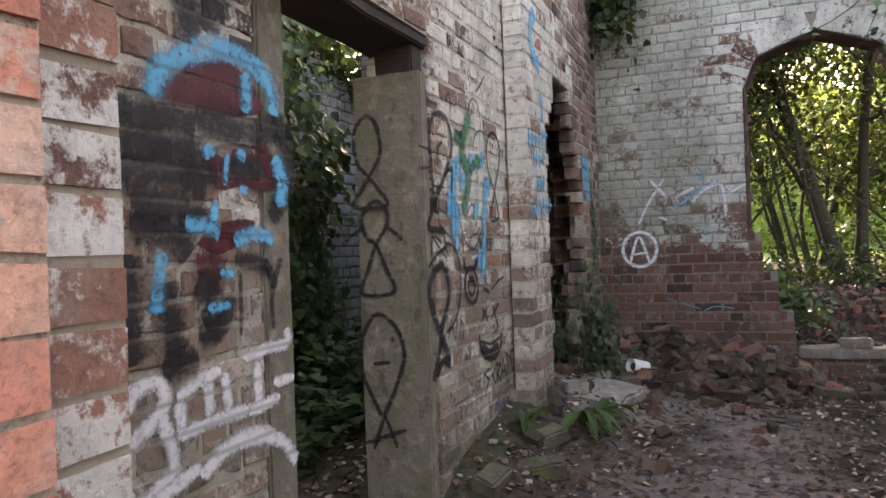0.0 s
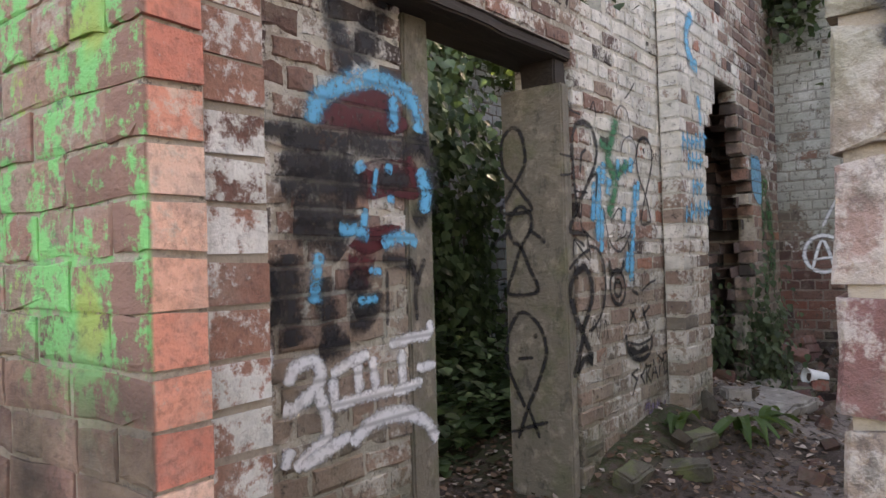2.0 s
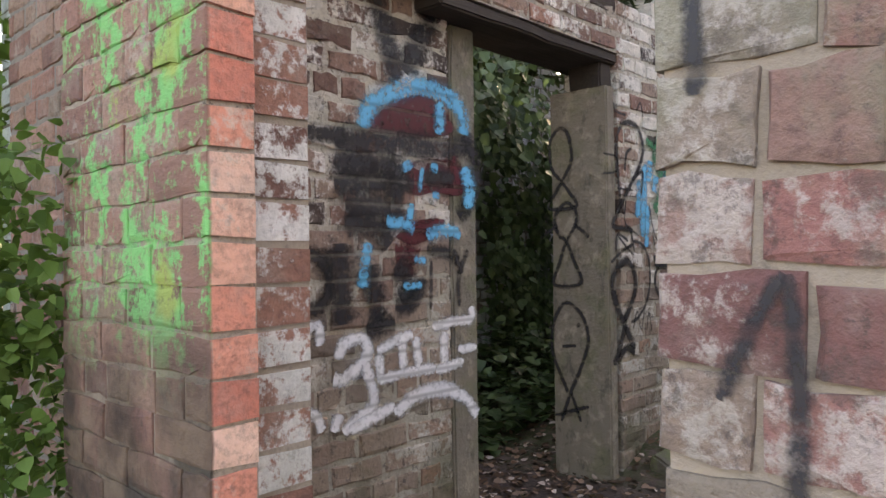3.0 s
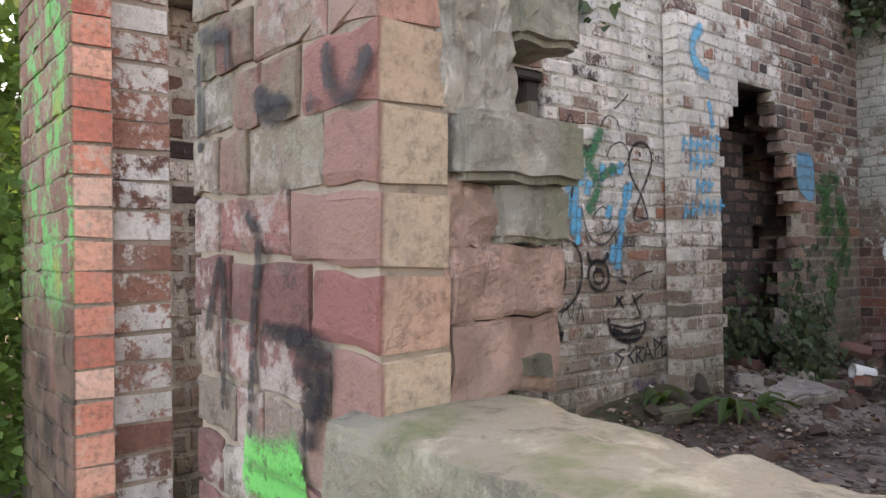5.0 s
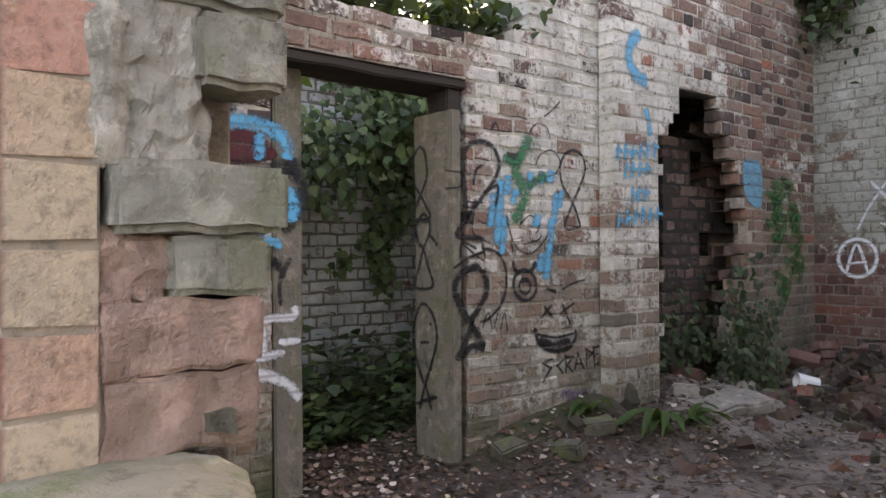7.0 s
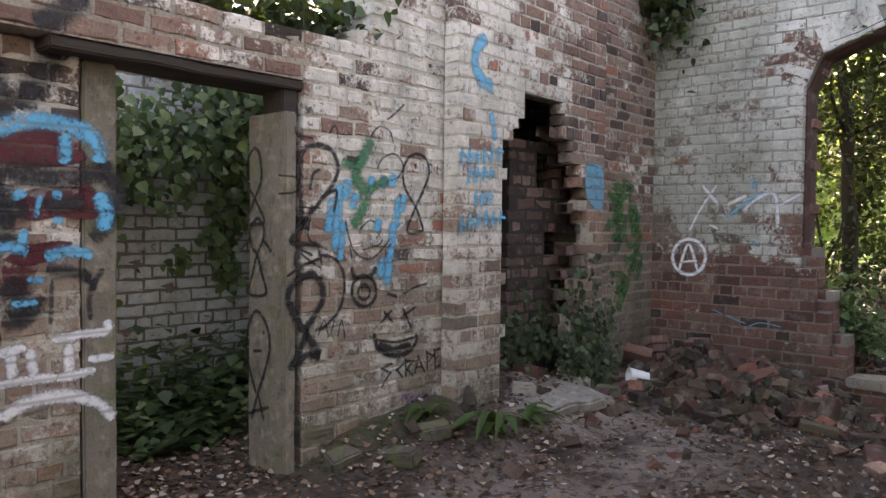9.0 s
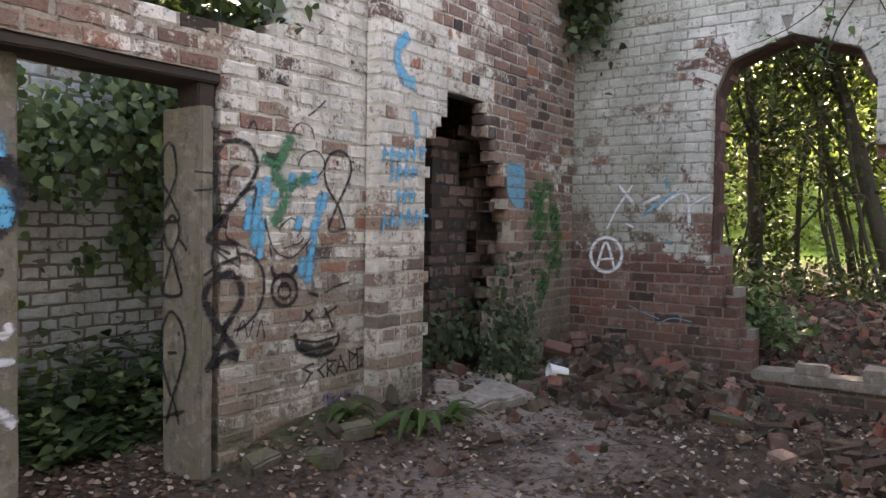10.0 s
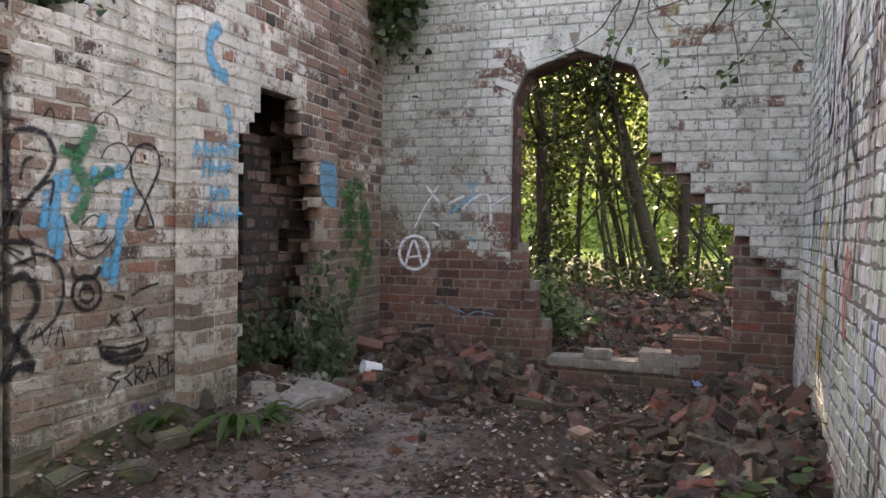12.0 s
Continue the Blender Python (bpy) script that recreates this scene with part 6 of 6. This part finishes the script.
def heap_fill():
    """Broken stuff that fills the heaps under the loose bricks."""
    rng = random.Random(31)
    verts, faces = [], []
    spots = []
    while len(spots) < 2600:
        x, y = rng.uniform(-0.95, 2.38), rng.uniform(3.4, 6.62)
        h = heap(x, y)
        if rng.random() < h * 5 + 0.012:
            spots.append((x, y, height(x, y) + h * rng.uniform(0.0, 0.9), 0.014 + 0.045 * rng.random() ** 1.5))
    while len(spots) < 3800:
        x, y = rng.uniform(-1.0, 3.0), rng.uniform(7.05, 9.8)
        spots.append((x, y, height(x, y), 0.02 + 0.05 * rng.random()))
    for x, y, z, s in spots:
        turn = Euler((rng.uniform(0, 6), rng.uniform(0, 6), rng.uniform(0, 6))).to_matrix()
        b = len(verts)
        for i in (-1, 1):
            for j in (-1, 1):
                for k in (-1, 1):
                    q = Vector((i * s * rng.uniform(0.7, 1.4), j * s * rng.uniform(0.6, 1.0), k * s * rng.uniform(0.4, 0.7)))
                    verts.append(turn @ q + Vector((x, y, z)))
        faces += [tuple(b + i for i in f) for f in ((0, 1, 3, 2), (4, 6, 7, 5), (0, 4, 5, 1), (2, 3, 7, 6), (0, 2, 6, 4), (1, 5, 7, 3))]
    tagged(new("rubble", mesh_from("rubble", verts, faces, M_RUBBLE)), "heaped broken brick and mortar rubble", "rubble", kind="stuff")


def litter():
    rng = random.Random(41)
    spots = []
    for _ in range(42000):
        x, y = rng.uniform(-2.6, 2.4), rng.uniform(0.9, 6.6)
        keep = 0.5 + 0.5 * noise.noise(Vector((x * 1.2, y * 1.2, 9)))
        path = math.exp(-((x - 0.1 + 0.1 * (y - 4)) / 0.55) ** 2)
        if rng.random() < keep * (1 - 0.72 * path):
            spots.append((x, y, height(x, y) + heap(x, y) * 0.5 + rng.uniform(0.004, 0.014)))
    for _ in range(9000):
        x, y = rng.uniform(-1.5, 3.2), rng.uniform(7.0, 9.6)
        spots.append((x, y, height(x, y) + rng.uniform(0.004, 0.03)))
    tagged(new("leaf_litter", leaves("leaf_litter", spots, 0.03, M_DEAD, rng, droop=0.0, spread=0.6)), "brown and pale dead leaves over the floor", "leaf litter", kind="stuff")


def pebbles():
    rng = random.Random(51)
    verts, faces = [], []
    for _ in range(1300):
        x, y = rng.uniform(-0.9, 2.3), rng.uniform(1.2, 6.5)
        s = 0.006 + 0.016 * rng.random() ** 2.5
        turn = Euler((rng.uniform(0, 6), rng.uniform(0, 6), rng.uniform(0, 6))).to_matrix()
        b = len(verts)
        for q in ((1, 0, 0), (-1, 0, 0), (0, 0.8, 0), (0, -0.8, 0), (0, 0, 0.6), (0, 0, -0.6)):
            verts.append(turn @ (Vector(q) * s * rng.uniform(0.7, 1.2)) + Vector((x, y, height(x, y) + s * 0.3)))
        faces += [tuple(b + i for i in f) for f in ((0, 2, 4), (2, 1, 4), (1, 3, 4), (3, 0, 4), (2, 0, 5), (1, 2, 5), (3, 1, 5), (0, 3, 5))]
    tagged(new("stone_chips", mesh_from("stone_chips", verts, faces, M_SLAB)), "small pale stone and mortar chips on the earth", "gravel", kind="stuff")


def threshold_stones():
    for i, (x, y, turn, w, mat, label) in enumerate(((-1.0, 4.8, 0.2, 0.2, M_RUBBLE, "red brick lying on the sill of the hole"), (-0.82, 4.5, 0.7, 0.15, M_SLAB, "pale stone at the foot of the hole"),
                                                     (-0.78, 5.08, 1.2, 0.18, M_SLAB, "pale stone at the foot of the hole"), (-0.6, 5.2, 0.4, 0.16, M_MOSSY, "mossy stone beside the ivy"),
                                                     (-0.75, 3.55, 1.1, 0.2, M_MOSSY, "mossy stone by the wall's foot"), (-0.7, 3.25, 0.3, 0.22, M_MOSSY, "mossy stone by the wall's foot"), (-0.85, 3.0, 1.4, 0.16, M_MOSSY, "mossy stone by the wall's foot"))):
        bm = block(-w / 2, w / 2, -0.055, 0.055, -0.04, 0.045, 3, 14, 0.012, i + 60, 0.012)
        ob = thing("stone", bm, mat, label, "stone")
        ob.matrix_world = pose(x, y, height(x, y) + 0.012, 4 * i - 9, 6 - 3 * i, turn * 57)


threshold_stones()
loose_bricks()
heap_fill()
litter()
pebbles()


def brickwork_lumps():
    """Pieces of fallen brickwork leaning on the heap, bricks still bonded, and one brick on the hole's sill."""
    for i, (x, y, lift, tilt, turn) in enumerate(((-0.86, 6.12, 0.08, 38, 20), (-0.72, 6.28, 0.1, -28, 75), (-0.42, 6.42, 0.08, 24, -15))):
        lump = tagged(new("brickwork_lump"), "red bricks still bonded together, leaning on the rubble heap", "bricks", "fallen brickwork")
        for k in range(3):
            part("brick", block(-0.105, 0.105, -0.05, 0.05, -0.033 + 0.074 * k, 0.033 + 0.074 * k, 2, 18, 0.007, 70 + 3 * i + k, 0.005), M_RED, lump)
        lump.matrix_world = pose(x, y, height(x, y) + heap(x, y) * 0.6 + lift - 0.02, tilt, 12 - 9 * i, turn)


def wrapper():
    """A crumpled wrapper on the rubble."""
    bm = bmesh.new()
    grid = [[bm.verts.new((0.012 * i, 0.012 * j, 0.02 * noise.noise(Vector((i * 0.7, j * 0.9, 5))))) for j in range(6)] for i in range(9)]
    for i in range(8):
        for j in range(5):
            bm.faces.new((grid[i][j], grid[i + 1][j], grid[i + 1][j + 1], grid[i][j + 1]))
    bmesh.ops.solidify(bm, geom=list(bm.faces), thickness=0.001)
    ob = thing("wrapper", bm, M_WRAP, "crumpled pale blue wrapper lying on the rubble", "wrapper")
    ob.matrix_world = pose(1.74, 6.35, height(1.74, 6.35) + heap(1.74, 6.35) + 0.03, 35, 10, 30)


def hearth():
    """A worn slab at the foot of the hole, half buried in dust."""
    ob = thing("hearth_slab", block(-0.24, 0.24, -0.34, 0.34, -0.06, 0.03, 9, 5, 0.03, 81, 0.02), M_SLAB, "worn pale concrete slab at the foot of the hole", "slab")
    ob.matrix_world = pose(-0.72, 4.72, height(-0.72, 4.72) - 0.012, 0, 6, -8)


hearth()


def twigs():
    rng = random.Random(93)
    pieces = []
    for _ in range(420):
        x, y = rng.uniform(-0.9, 2.3), rng.uniform(1.2, 6.4)
        a, long = rng.uniform(0, 6.283), rng.uniform(0.04, 0.22)
        c = [Vector((x + math.cos(a + 0.4 * s) * long * s, y + math.sin(a + 0.4 * s) * long * s, 0)) for s in (0.0, 0.5, 1.0)]
        for q in c:
            q.z = height(q.x, q.y) + heap(q.x, q.y) * 0.8 + 0.012
        pieces.append(tube(c, [0.003, 0.0025, 0.0015], 4))
    v, f = join(pieces)
    tagged(new("twigs", mesh_from("twigs", v, f, M_BARK)), "thin dry twigs scattered over the earth", "twigs", kind="stuff")


brickwork_lumps()
wrapper()
twigs()


def stump():
    """A rotten stump at the foot of the chimney breast."""
    v, f = tube([(0, 0, -0.05), (0.004, 0.0, 0.05), (-0.012, 0.01, 0.11), (-0.03, 0.015, 0.15)], [0.055, 0.045, 0.034, 0.012], 9)
    ob = new("stump", mesh_from("stump", v, f, M_BARK))
    ob.location = (-0.8, 3.93, height(-0.8, 3.93))
    tagged(ob, "small dark rotten stump at the wall's foot", "stump")


stump()


def cup():
    root = tagged(new("paper_cup"), "white paper cup lying on the rubble", "cup")
    profile = [(0.030, 0.0), (0.033, 0.03), (0.037, 0.07), (0.041, 0.11), (0.0385, 0.108), (0.034, 0.06), (0.028, 0.006)]
    bm = bmesh.new()
    rings = [[bm.verts.new((r * math.cos(6.283 * k / 20), r * math.sin(6.283 * k / 20), z)) for k in range(20)] for r, z in profile]
    for a, b in zip(rings, rings[1:]):
        for k in range(20):
            bm.faces.new((a[k], a[(k + 1) % 20], b[(k + 1) % 20], b[k]))
    bm.faces.new(rings[0][::-1])
    bm.faces.new(rings[-1])
    part("cup_wall", bm, M_CUP, root)
    bm = bmesh.new()
    ring = [[bm.verts.new(((0.041 + 0.003 * math.cos(a)) * math.cos(6.283 * k / 20), (0.041 + 0.003 * math.cos(a)) * math.sin(6.283 * k / 20), 0.11 + 0.003 * math.sin(a))) for k in range(20)] for a in (0, 1.57, 3.14, 4.71)]
    for i in range(4):
        for k in range(20):
            bm.faces.new((ring[i][k], ring[i][(k + 1) % 20], ring[(i + 1) % 4][(k + 1) % 20], ring[(i + 1) % 4][k]))
    part("rim", bm, M_RIM, root)
    root.matrix_world = Matrix.Translation((-0.53, 5.66, height(-0.53, 5.66) + heap(-0.53, 5.66) + 0.03)) @ Euler((radians(18), radians(-80), radians(28))).to_matrix().to_4x4() @ Matrix.Scale(1.35, 4)


cup()
